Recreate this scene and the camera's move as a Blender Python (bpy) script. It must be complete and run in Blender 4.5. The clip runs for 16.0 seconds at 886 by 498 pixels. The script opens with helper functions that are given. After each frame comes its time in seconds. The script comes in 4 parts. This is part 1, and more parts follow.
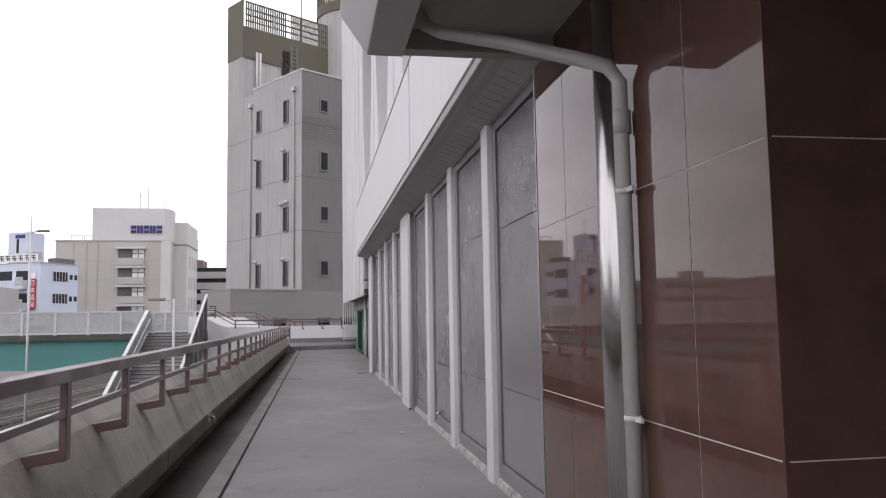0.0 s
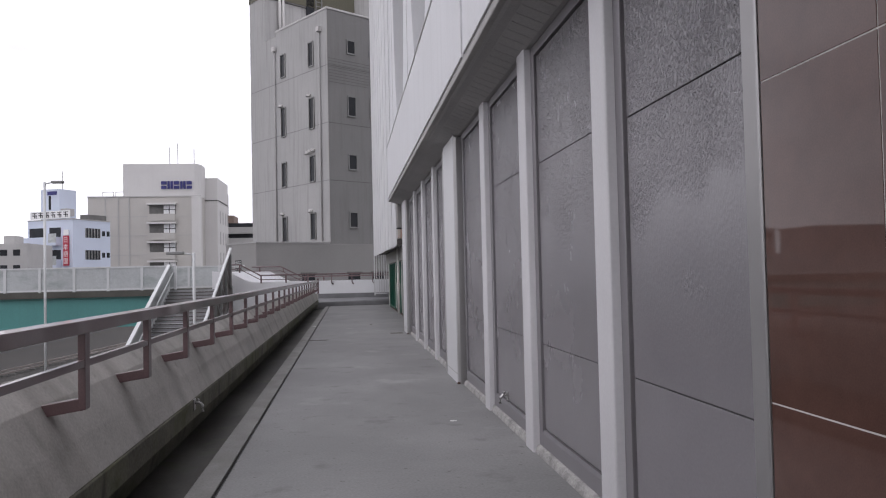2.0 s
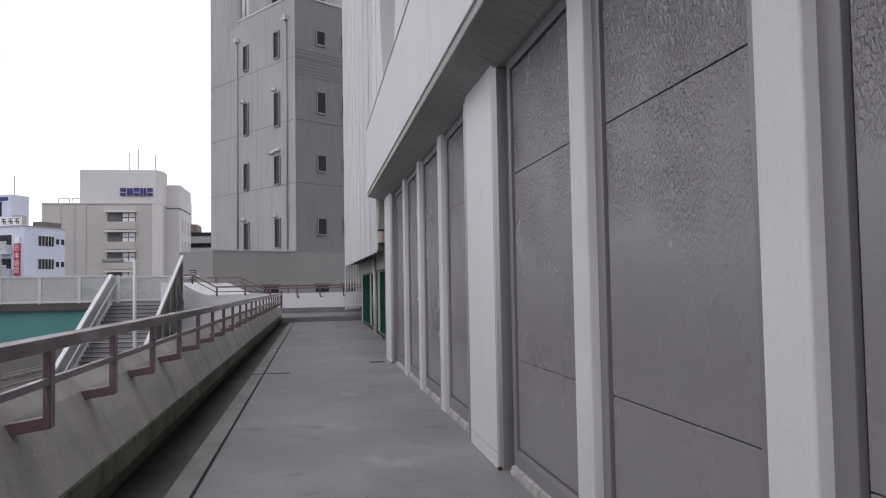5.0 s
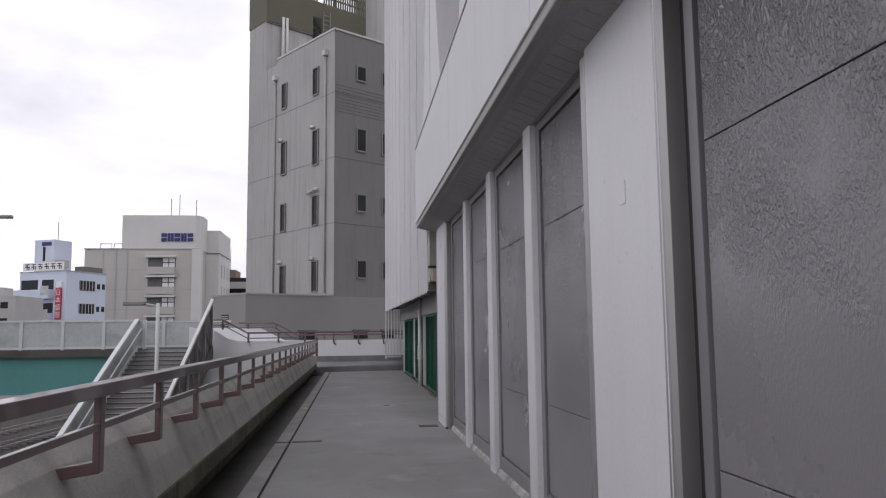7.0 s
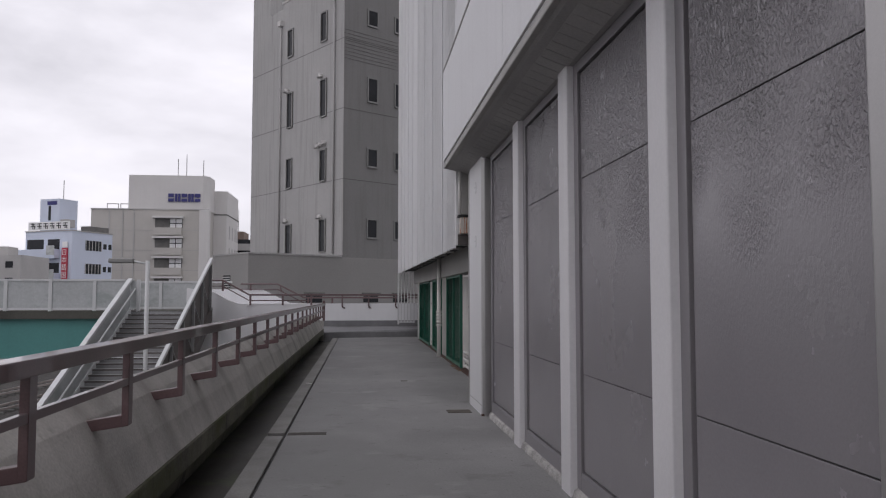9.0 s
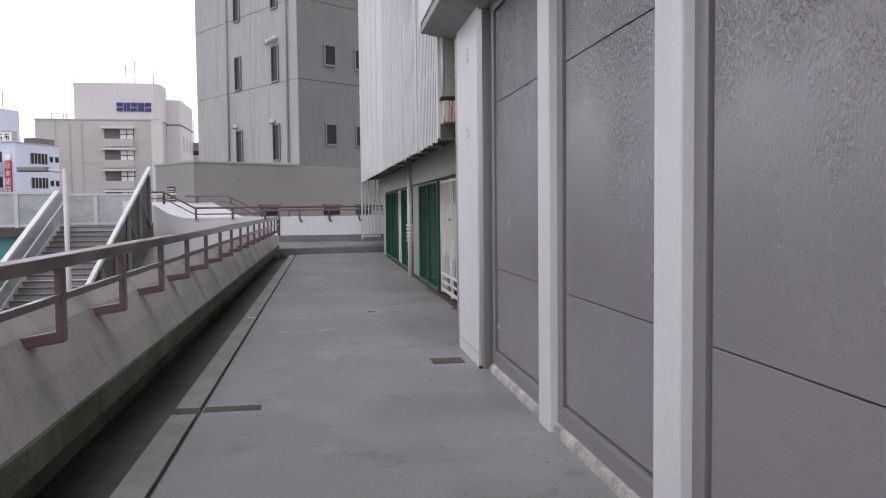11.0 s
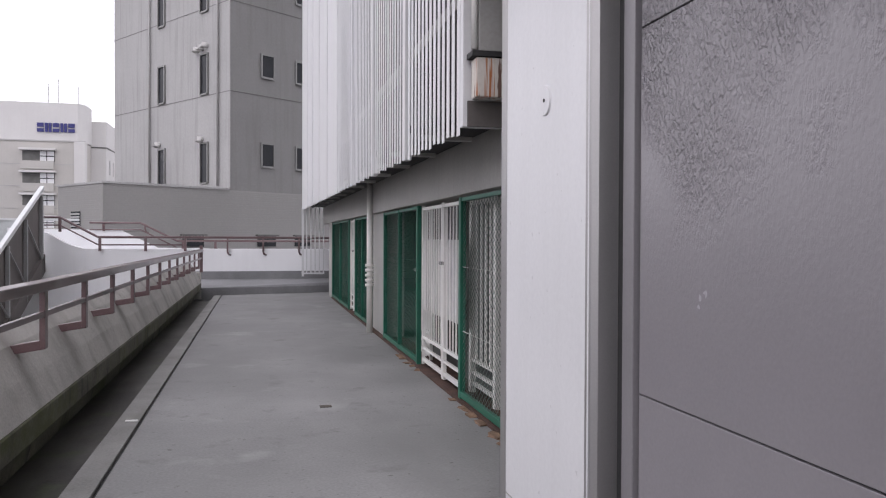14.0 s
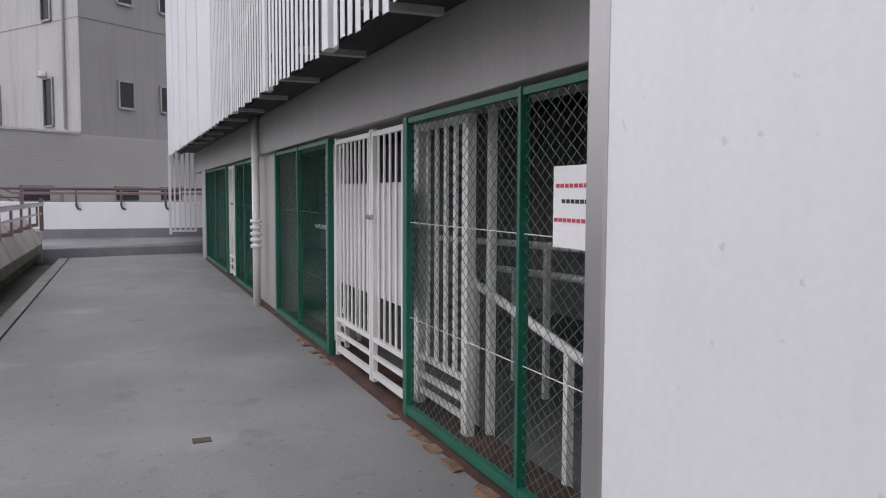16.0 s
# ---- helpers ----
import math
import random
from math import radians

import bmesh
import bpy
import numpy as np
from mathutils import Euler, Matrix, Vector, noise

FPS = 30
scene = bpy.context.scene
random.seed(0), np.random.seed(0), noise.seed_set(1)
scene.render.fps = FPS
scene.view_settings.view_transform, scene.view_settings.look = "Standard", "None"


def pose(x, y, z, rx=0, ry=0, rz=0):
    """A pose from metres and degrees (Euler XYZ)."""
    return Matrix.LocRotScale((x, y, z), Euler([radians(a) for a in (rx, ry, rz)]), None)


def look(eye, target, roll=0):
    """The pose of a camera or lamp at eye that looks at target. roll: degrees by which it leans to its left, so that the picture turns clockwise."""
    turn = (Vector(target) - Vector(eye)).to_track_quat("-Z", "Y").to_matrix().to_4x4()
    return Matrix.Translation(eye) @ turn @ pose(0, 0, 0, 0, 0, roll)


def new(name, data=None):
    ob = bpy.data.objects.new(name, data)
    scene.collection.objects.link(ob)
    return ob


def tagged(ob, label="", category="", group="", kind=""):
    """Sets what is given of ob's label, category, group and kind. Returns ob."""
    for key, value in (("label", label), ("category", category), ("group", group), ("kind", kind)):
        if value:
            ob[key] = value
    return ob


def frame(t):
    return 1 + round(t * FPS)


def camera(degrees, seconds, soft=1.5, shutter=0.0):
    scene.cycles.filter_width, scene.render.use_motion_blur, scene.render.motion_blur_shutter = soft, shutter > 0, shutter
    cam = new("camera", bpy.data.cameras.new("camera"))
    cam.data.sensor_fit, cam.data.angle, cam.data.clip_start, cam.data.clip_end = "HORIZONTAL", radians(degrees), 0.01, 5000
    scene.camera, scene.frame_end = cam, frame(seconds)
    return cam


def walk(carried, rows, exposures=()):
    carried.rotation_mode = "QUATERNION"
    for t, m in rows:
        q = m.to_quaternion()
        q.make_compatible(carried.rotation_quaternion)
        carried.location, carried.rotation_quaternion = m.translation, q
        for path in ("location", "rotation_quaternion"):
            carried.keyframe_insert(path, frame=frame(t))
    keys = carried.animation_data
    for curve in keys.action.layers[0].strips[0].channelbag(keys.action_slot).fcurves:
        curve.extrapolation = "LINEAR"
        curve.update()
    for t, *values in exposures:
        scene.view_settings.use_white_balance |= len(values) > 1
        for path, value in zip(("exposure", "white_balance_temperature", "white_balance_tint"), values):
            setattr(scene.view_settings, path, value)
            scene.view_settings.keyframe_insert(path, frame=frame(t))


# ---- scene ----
cam = camera(60.12, 16.0, soft=1.15)
ROWS = [
    (0, 0.110, -0.085, 1.646, 95.22, 0.92, -9.37),
    (0.5, 0.129, 0.588, 1.620, 94.61, -1.01, -7.27),
    (1, 0.144, 1.355, 1.651, 93.40, 0.20, -8.64),
    (1.5, 0.226, 2.111, 1.639, 92.80, 1.18, -5.39),
    (2, 0.231, 2.918, 1.616, 91.84, 1.28, -7.06),
    (2.5, 0.265, 3.617, 1.636, 91.40, 1.09, -6.66),
    (3, 0.227, 4.338, 1.622, 92.07, 1.18, -6.46),
    (3.5, 0.191, 5.051, 1.607, 90.32, 1.16, -8.24),
    (6, 0.201, 8.805, 1.679, 94.90, 1.13, -9.54),
    (6.5, 0.186, 9.501, 1.663, 95.52, 0.55, -6.72),
    (7, 0.171, 10.189, 1.671, 96.21, 0.64, -6.71),
    (7.5, 0.165, 10.841, 1.696, 101.29, 0.13, -1.74),
    (8, 0.130, 11.529, 1.696, 101.89, 0.28, -2.91),
    (8.5, 0.150, 12.252, 1.679, 100.46, 0.12, -4.59),
    (9, 0.107, 13.020, 1.658, 93.57, 0.01, -6.11),
    (9.5, 0.201, 13.811, 1.617, 87.46, 0.29, -7.46),
    (10, 0.275, 14.573, 1.625, 85.98, 0.49, -8.23),
    (12.5, 0.199, 18.244, 1.674, 88.69, 0.16, -11.92),
    (13, 0.280, 18.945, 1.685, 88.14, -0.38, -14.30),
    (13.5, 0.313, 19.649, 1.711, 89.31, -0.53, -10.95),
    (14, 0.286, 20.342, 1.729, 89.23, -0.21, -13.56),
    (14.5, 0.305, 21.040, 1.720, 87.68, 0.13, -14.01),
    (15, 0.315, 21.720, 1.694, 88.93, -0.05, -18.68),
    (15.5, 0.407, 22.387, 1.667, 88.61, 0.19, -21.82),
    (16, 0.524, 23.068, 1.628, 85.93, -0.26, -22.55),
]
EXPOSURES = [(0, -0.50, 6450, 17), (0.5, -0.70, 6400, 17), (1.5, -0.76, 6300, 17), (3.5, -0.80, 6250, 17), (7, -1.02, 6300, 17), (7.5, -1.26, 6350, 16), (8, -1.58, 6150, 16), (8.5, -1.52, 6200, 16), (9, -1.24, 6350, 17), (9.5, -0.82, 6300, 18), (10, -0.54, 6300, 18), (12.5, -0.45, 6250, 19), (13, -0.25, 6300, 19), (13.5, -0.34, 6300, 19), (14.5, -0.32, 6300, 18), (15.5, -0.40, 6250, 18), (16, -0.35, 6250, 18)]
walk(cam, [(t, pose(x, y, z, rx, ry, rz)) for t, x, y, z, rx, ry, rz in ROWS], EXPOSURES)

# ---- world and sun: a bright overcast afternoon ----
SUN_EL, SUN_AZ = radians(42), radians(-70)
world = bpy.data.worlds.new("sky")
scene.world = world
world.use_nodes = True
wn, wl = world.node_tree.nodes, world.node_tree.links
wn.clear()
w_out = wn.new("ShaderNodeOutputWorld")
w_bg = wn.new("ShaderNodeBackground")
w_sky = wn.new("ShaderNodeTexSky")
w_sky.sky_type, w_sky.sun_disc = "NISHITA", False
w_sky.sun_elevation, w_sky.sun_rotation = SUN_EL, SUN_AZ
w_sky.air_density, w_sky.dust_density = 1.0, 3.0
w_co = wn.new("ShaderNodeTexCoord")
w_map = wn.new("ShaderNodeMapping")
w_map.inputs["Scale"].default_value = (1.4, 1.4, 3.6)
w_n = wn.new("ShaderNodeTexNoise")
w_n.inputs["Scale"].default_value, w_n.inputs["Detail"].default_value, w_n.inputs["Roughness"].default_value = 1.7, 7.0, 0.55
w_n.inputs["Distortion"].default_value = 0.15
w_ramp = wn.new("ShaderNodeValToRGB")
w_ramp.color_ramp.elements[0].position, w_ramp.color_ramp.elements[0].color = 0.36, (11.4, 11.45, 11.7, 1)
w_ramp.color_ramp.elements[1].position, w_ramp.color_ramp.elements[1].color = 0.62, (16.2, 16.2, 16.4, 1)
w_mix = wn.new("ShaderNodeMix")
w_mix.data_type = "RGBA"
w_mix.inputs["Factor"].default_value = 0.93
wl.new(w_co.outputs["Generated"], w_map.inputs["Vector"])
wl.new(w_map.outputs["Vector"], w_n.inputs["Vector"])
wl.new(w_n.outputs["Fac"], w_ramp.inputs["Fac"])
wl.new(w_sky.outputs["Color"], w_mix.inputs["A"])
wl.new(w_ramp.outputs["Color"], w_mix.inputs["B"])
wl.new(w_mix.outputs["Result"], w_bg.inputs["Color"])
w_bg.inputs["Strength"].default_value = 0.15
wl.new(w_bg.outputs["Background"], w_out.inputs["Surface"])

sun_data = bpy.data.lights.new("sun", "SUN")
sun_data.energy, sun_data.angle, sun_data.color = 0.5, radians(25), (1.0, 0.97, 0.93)
sun = new("sun", sun_data)
sun.matrix_world = look((-30 * math.cos(SUN_EL), -12, 40), (0, 20, 0))


# ---- materials ----
def mat(name, color, rough=0.7, metal=0.0, vary=0.12, large=0.7, grain=60.0, bump=0.15, streak=0.0, streak_col=(0.1, 0.09, 0.08), spec=0.5, coat=0.0, dist=0.004):
    """A procedural surface with stains at a large scale, grain and relief at a fine one, and, if asked, rain streaks."""
    m = bpy.data.materials.new(name)
    m.use_nodes = True
    n, l = m.node_tree.nodes, m.node_tree.links
    b = n["Principled BSDF"]
    b.inputs["Roughness"].default_value, b.inputs["Metallic"].default_value = rough, metal
    b.inputs["Specular IOR Level"].default_value = spec
    b.inputs["Coat Weight"].default_value = coat
    g = n.new("ShaderNodeNewGeometry")
    n1, n2 = n.new("ShaderNodeTexNoise"), n.new("ShaderNodeTexNoise")
    n1.inputs["Scale"].default_value, n1.inputs["Detail"].default_value, n1.inputs["Roughness"].default_value = large, 6.0, 0.6
    n2.inputs["Scale"].default_value, n2.inputs["Detail"].default_value = grain, 4.0
    l.new(g.outputs["Position"], n1.inputs["Vector"])
    l.new(g.outputs["Position"], n2.inputs["Vector"])
    lo, hi = [c * (1 - 1.6 * vary) for c in color], [min(1, c * (1 + 1.3 * vary)) for c in color]
    r = n.new("ShaderNodeValToRGB")
    r.color_ramp.elements[0].position, r.color_ramp.elements[0].color = 0.3, (*lo, 1)
    r.color_ramp.elements[1].position, r.color_ramp.elements[1].color = 0.72, (*hi, 1)
    add = n.new("ShaderNodeMath")
    add.operation = "MULTIPLY_ADD"
    add.inputs[1].default_value = 0.35
    l.new(n2.outputs["Fac"], add.inputs[0])
    half = n.new("ShaderNodeMath")
    half.operation = "MULTIPLY"
    half.inputs[1].default_value = 0.65
    l.new(n1.outputs["Fac"], half.inputs[0])
    l.new(half.outputs[0], add.inputs[2])
    l.new(add.outputs[0], r.inputs["Fac"])
    col = r.outputs["Color"]
    if streak > 0:
        mp = n.new("ShaderNodeMapping")
        mp.inputs["Scale"].default_value = (3.2, 3.2, 0.16)
        l.new(g.outputs["Position"], mp.inputs["Vector"])
        n3 = n.new("ShaderNodeTexNoise")
        n3.inputs["Scale"].default_value, n3.inputs["Detail"].default_value = 1.6, 5.0
        l.new(mp.outputs["Vector"], n3.inputs["Vector"])
        r3 = n.new("ShaderNodeValToRGB")
        r3.color_ramp.elements[0].position, r3.color_ramp.elements[0].color = 0.5, (0, 0, 0, 1)
        r3.color_ramp.elements[1].position, r3.color_ramp.elements[1].color = 0.8, (streak, streak, streak, 1)
        l.new(n3.outputs["Fac"], r3.inputs["Fac"])
        mx = n.new("ShaderNodeMix")
        mx.data_type = "RGBA"
        l.new(r3.outputs["Color"], mx.inputs["Factor"])
        l.new(col, mx.inputs["A"])
        mx.inputs["B"].default_value = (*streak_col, 1)
        col = mx.outputs["Result"]
    l.new(col, b.inputs["Base Color"])
    if bump > 0:
        bp = n.new("ShaderNodeBump")
        bp.inputs["Strength"].default_value, bp.inputs["Distance"].default_value = bump, dist
        l.new(n2.outputs["Fac"], bp.inputs["Height"])
        l.new(bp.outputs["Normal"], b.inputs["Normal"])
    rr = n.new("ShaderNodeMapRange")
    rr.inputs["To Min"].default_value, rr.inputs["To Max"].default_value = max(0.02, rough - 0.12), min(1, rough + 0.12)
    l.new(n1.outputs["Fac"], rr.inputs["Value"])
    l.new(rr.outputs["Result"], b.inputs["Roughness"])
    return m


def relief(m, scale, strength, distance, mode="noise", detail=3.0, fade=None, stretch=(1, 1, 1)):
    """A second, coarser relief on a material: trowelled flakes, slats of siding or planks."""
    n, l = m.node_tree.nodes, m.node_tree.links
    b = n["Principled BSDF"]
    g = n.new("ShaderNodeNewGeometry")
    if mode == "noise":
        t = n.new("ShaderNodeTexNoise")
        t.inputs["Scale"].default_value, t.inputs["Detail"].default_value, t.inputs["Roughness"].default_value = scale, detail, 0.55
        t.inputs["Distortion"].default_value = 0.3
        st = n.new("ShaderNodeMapping")
        st.inputs["Scale"].default_value = stretch
        l.new(g.outputs["Position"], st.inputs["Vector"])
        l.new(st.outputs["Vector"], t.inputs["Vector"])
        rp = n.new("ShaderNodeValToRGB")
        rp.color_ramp.elements[0].position, rp.color_ramp.elements[1].position = 0.4, 0.62
        l.new(t.outputs["Fac"], rp.inputs["Fac"])
        h = rp.outputs["Color"]
    else:
        t = n.new("ShaderNodeTexWave")
        t.wave_type, t.bands_direction, t.wave_profile = "BANDS", mode, "SAW"
        t.inputs["Scale"].default_value = scale
        l.new(g.outputs["Position"], t.inputs["Vector"])
        h = t.outputs["Fac"]
    bp = n.new("ShaderNodeBump")
    bp.inputs["Strength"].default_value, bp.inputs["Distance"].default_value = strength, distance
    l.new(h, bp.inputs["Height"])
    if fade:
        # the relief of the sprayed coat is full at the top and fades lower down
        sep, mr = n.new("ShaderNodeSeparateXYZ"), n.new("ShaderNodeMapRange")
        l.new(g.outputs["Position"], sep.inputs["Vector"])
        l.new(sep.outputs["Z"], mr.inputs["Value"])
        mr.inputs["From Min"].default_value, mr.inputs["From Max"].default_value = fade
        mr.inputs["To Min"].default_value, mr.inputs["To Max"].default_value = strength * 0.06, strength
        # a noise moves the edge of the full relief up and down
        pt, pm = n.new("ShaderNodeTexNoise"), n.new("ShaderNodeMath")
        pt.inputs["Scale"].default_value, pt.inputs["Detail"].default_value = 1.7, 4.0
        l.new(g.outputs["Position"], pt.inputs["Vector"])
        pm.operation = "MULTIPLY_ADD"
        pm.inputs[1].default_value = 2.4
        l.new(pt.outputs["Fac"], pm.inputs[0])
        l.new(sep.outputs["Z"], pm.inputs[2])
        l.new(pm.outputs[0], mr.inputs["Value"])
        l.new(mr.outputs["Result"], bp.inputs["Strength"])
    old = b.inputs["Normal"].links
    if old:
        l.new(old[0].from_socket, bp.inputs["Normal"])
    l.new(bp.outputs["Normal"], b.inputs["Normal"])
    return m


def blotch(m, scale, lo, hi, colour, most, stretch=(1, 1, 1), detail=5.0, rough=None):
    """Stains of their own shape over a material: where a noise runs past lo, its colour gives way to another."""
    n, l = m.node_tree.nodes, m.node_tree.links
    b = n["Principled BSDF"]
    g, mp, t = n.new("ShaderNodeNewGeometry"), n.new("ShaderNodeMapping"), n.new("ShaderNodeTexNoise")
    mp.inputs["Scale"].default_value = stretch
    mp.inputs["Location"].default_value = (scale * 3.7, lo * 11.0, hi * 5.0)
    t.inputs["Scale"].default_value, t.inputs["Detail"].default_value, t.inputs["Roughness"].default_value = scale, detail, 0.6
    l.new(g.outputs["Position"], mp.inputs["Vector"])
    l.new(mp.outputs["Vector"], t.inputs["Vector"])
    r = n.new("ShaderNodeMapRange")
    r.inputs["From Min"].default_value, r.inputs["From Max"].default_value, r.inputs["To Max"].default_value = lo, hi, most
    l.new(t.outputs["Fac"], r.inputs["Value"])
    mx = n.new("ShaderNodeMix")
    mx.data_type = "RGBA"
    l.new(r.outputs["Result"], mx.inputs["Factor"])
    l.new(b.inputs["Base Color"].links[0].from_socket, mx.inputs["A"])
    mx.inputs["B"].default_value = (*colour, 1)
    l.new(mx.outputs["Result"], b.inputs["Base Color"])
    return m


M_FLOOR = relief(mat("deck_coating", (0.228, 0.226, 0.222), 0.55, vary=0.25, large=0.55, grain=45, bump=0.1), 9, 0.12, 0.003)
M_STRIP = mat("concrete_strip", (0.24, 0.235, 0.224), 0.75, vary=0.25, large=1.6, grain=50, bump=0.2)
M_GUTTER = mat("wet_gutter", (0.04, 0.036, 0.03), 0.58, vary=0.5, large=1.3, grain=35, bump=0.3)
M_BLACK = mat("sealant_and_shade_black", (0.025, 0.025, 0.025), 0.6, vary=0.2, bump=0.0)
M_PARAPET = relief(mat("parapet_concrete", (0.48, 0.462, 0.43), 0.8, vary=0.24, large=0.9, grain=55, bump=0.2, streak=0.42, streak_col=(0.2, 0.19, 0.15)), 14, 0.2, 0.004)
M_LIP = mat("mossy_concrete", (0.15, 0.145, 0.112), 0.9, vary=0.4, large=1.2, grain=40, bump=0.4, streak=0.6, streak_col=(0.11, 0.12, 0.05))
blotch(M_FLOOR, 0.45, 0.5, 0.68, (0.17, 0.168, 0.164), 0.75, (1.3, 0.7, 1))
blotch(M_FLOOR, 2.3, 0.6, 0.72, (0.12, 0.118, 0.112), 0.7)
blotch(M_FLOOR, 1.1, 0.6, 0.75, (0.33, 0.328, 0.32), 0.7)
blotch(M_FLOOR, 14.0, 0.68, 0.74, (0.08, 0.075, 0.068), 0.7, detail=2.0)
blotch(M_GUTTER, 0.9, 0.48, 0.66, (0.1, 0.097, 0.086), 0.8, (1, 0.45, 1))
blotch(M_GUTTER, 2.4, 0.55, 0.7, (0.06, 0.075, 0.03), 0.7)
blotch(M_STRIP, 2.0, 0.52, 0.7, (0.17, 0.165, 0.15), 0.8, (1, 0.5, 1))
blotch(M_PARAPET, 0.7, 0.55, 0.75, (0.3, 0.285, 0.25), 0.45, (1, 1, 0.5))
blotch(M_PARAPET, 5.0, 0.64, 0.72, (0.25, 0.24, 0.2), 0.5)


def bracket_marks(m, first, step, width, colour, most):
    """Darker marks below a row of brackets at an even spacing along y."""
    n, l = m.node_tree.nodes, m.node_tree.links
    b = n["Principled BSDF"]
    g, sep, t = n.new("ShaderNodeNewGeometry"), n.new("ShaderNodeSeparateXYZ"), n.new("ShaderNodeTexNoise")
    t.inputs["Scale"].default_value, t.inputs["Detail"].default_value = 4.0, 5.0
    l.new(g.outputs["Position"], sep.inputs["Vector"])
    l.new(g.outputs["Position"], t.inputs["Vector"])
    chain = sep.outputs["Y"]
    for op, v in (("SUBTRACT", first - width), ("DIVIDE", step), ("FRACT", 0), ("MULTIPLY", step), ("SUBTRACT", width), ("ABSOLUTE", 0)):
        k = n.new("ShaderNodeMath")
        k.operation = op
        k.inputs[1].default_value = v
        l.new(chain, k.inputs[0])
        chain = k.outputs[0]
    r = n.new("ShaderNodeMapRange")
    r.inputs["From Min"].default_value, r.inputs["From Max"].default_value = width, 0.02
    l.new(chain, r.inputs["Value"])
    mul, mul2 = n.new("ShaderNodeMath"), n.new("ShaderNodeMath")
    mul.operation = mul2.operation = "MULTIPLY"
    l.new(r.outputs["Result"], mul.inputs[0])
    l.new(t.outputs["Fac"], mul.inputs[1])
    l.new(mul.outputs[0], mul2.inputs[0])
    mul2.inputs[1].default_value = most
    mx = n.new("ShaderNodeMix")
    mx.data_type = "RGBA"
    l.new(mul2.outputs[0], mx.inputs["Factor"])
    l.new(b.inputs["Base Color"].links[0].from_socket, mx.inputs["A"])
    mx.inputs["B"].default_value = (*colour, 1)
    l.new(mx.outputs["Result"], b.inputs["Base Color"])
    return m


bracket_marks(M_PARAPET, 4.81, 1.474, 0.2, (0.22, 0.205, 0.18), 0.8)
blotch(M_LIP, 1.5, 0.5, 0.66, (0.075, 0.085, 0.03), 0.8, (1, 0.6, 1))
blotch(M_LIP, 4.0, 0.55, 0.68, (0.05, 0.05, 0.042), 0.8, (1, 1, 0.3))
M_RAIL = mat("brown_rail_paint", (0.13, 0.078, 0.08), 0.34, vary=0.2, large=2.0, grain=90, bump=0.05, coat=0.45)
M_PANEL = relief(mat("stucco_panel", (0.215, 0.203, 0.213), 0.25, vary=0.06, large=0.8, grain=70, bump=0.06, spec=0.6), 58, 1.0, 0.0115, detail=2.5, fade=(3.0, 4.2), stretch=(1, 1, 0.6))
M_SILL = mat("dirty_sill_paint", (0.36, 0.35, 0.335), 0.75, vary=0.45, large=5.0, grain=60, bump=0.25)
M_FRAME = mat("painted_frame", (0.2, 0.189, 0.198), 0.35, vary=0.08, large=1.2, grain=70, bump=0.1, streak=0.12, streak_col=(0.14, 0.13, 0.135))
M_PILASTER = mat("painted_concrete", (0.61, 0.6, 0.607), 0.55, vary=0.06, large=0.8, grain=40, bump=0.12, streak=0.12)
M_WHITE = relief(mat("white_panel_paint", (0.66, 0.66, 0.665), 0.4, vary=0.05, large=0.6, grain=30, bump=0.05, streak=0.12, streak_col=(0.4, 0.39, 0.38)), 13, 0.22, 0.005, detail=3.0, fade=(3.4, 4.7))
blotch(M_WHITE, 16.0, 0.7, 0.74, (0.35, 0.34, 0.33), 0.35, detail=2.0)
M_SOFFIT = relief(mat("soffit_board", (0.37, 0.36, 0.35), 0.7, vary=0.15, large=0.7, grain=40, bump=0.1), 5.0, 0.25, 0.006, "X")
M_FASCIA = mat("fascia_white", (0.65, 0.65, 0.66), 0.5, vary=0.05, large=0.5, grain=30, bump=0.05, streak=0.15, streak_col=(0.4, 0.39, 0.38))
M_STEEL = mat("brushed_steel", (0.5, 0.49, 0.48), 0.24, 1.0, vary=0.05, large=0.6, grain=120, bump=0.02)
M_RETURN = mat("dull_brushed_steel", (0.43, 0.42, 0.415), 0.48, 0.85, vary=0.06, large=0.9, grain=120, bump=0.02)
M_TILE = mat("polished_granite", (0.105, 0.057, 0.046), 0.035, vary=0.18, large=3.0, grain=160, bump=0.0, spec=0.42)
M_TILE.node_tree.links.remove(M_TILE.node_tree.nodes["Principled BSDF"].inputs["Roughness"].links[0])
M_TILE.node_tree.nodes["Principled BSDF"].inputs["Roughness"].default_value = 0.03
M_GROUT = mat("pale_grout", (0.58, 0.55, 0.52), 0.8, vary=0.1, bump=0.1)
M_PIPE = mat("grey_pvc", (0.47, 0.46, 0.45), 0.4, vary=0.07, large=1.5, grain=60, bump=0.02)
# near black, puts the shade behind the fins and under the beam into colour
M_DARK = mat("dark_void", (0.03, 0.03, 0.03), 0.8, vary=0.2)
M_ENDWHITE = mat("white_coated_wall", (0.78, 0.78, 0.79), 0.6, vary=0.05, large=0.5, grain=40, bump=0.1, streak=0.1, streak_col=(0.45, 0.44, 0.42))
M_KERB = mat("kerb_membrane", (0.2, 0.2, 0.205), 0.6, vary=0.25, large=1.0, grain=50, bump=0.15)
M_LOUVRE = mat("louvre_paint", (0.62, 0.62, 0.62), 0.42, vary=0.05, large=0.8, grain=50, bump=0.02)
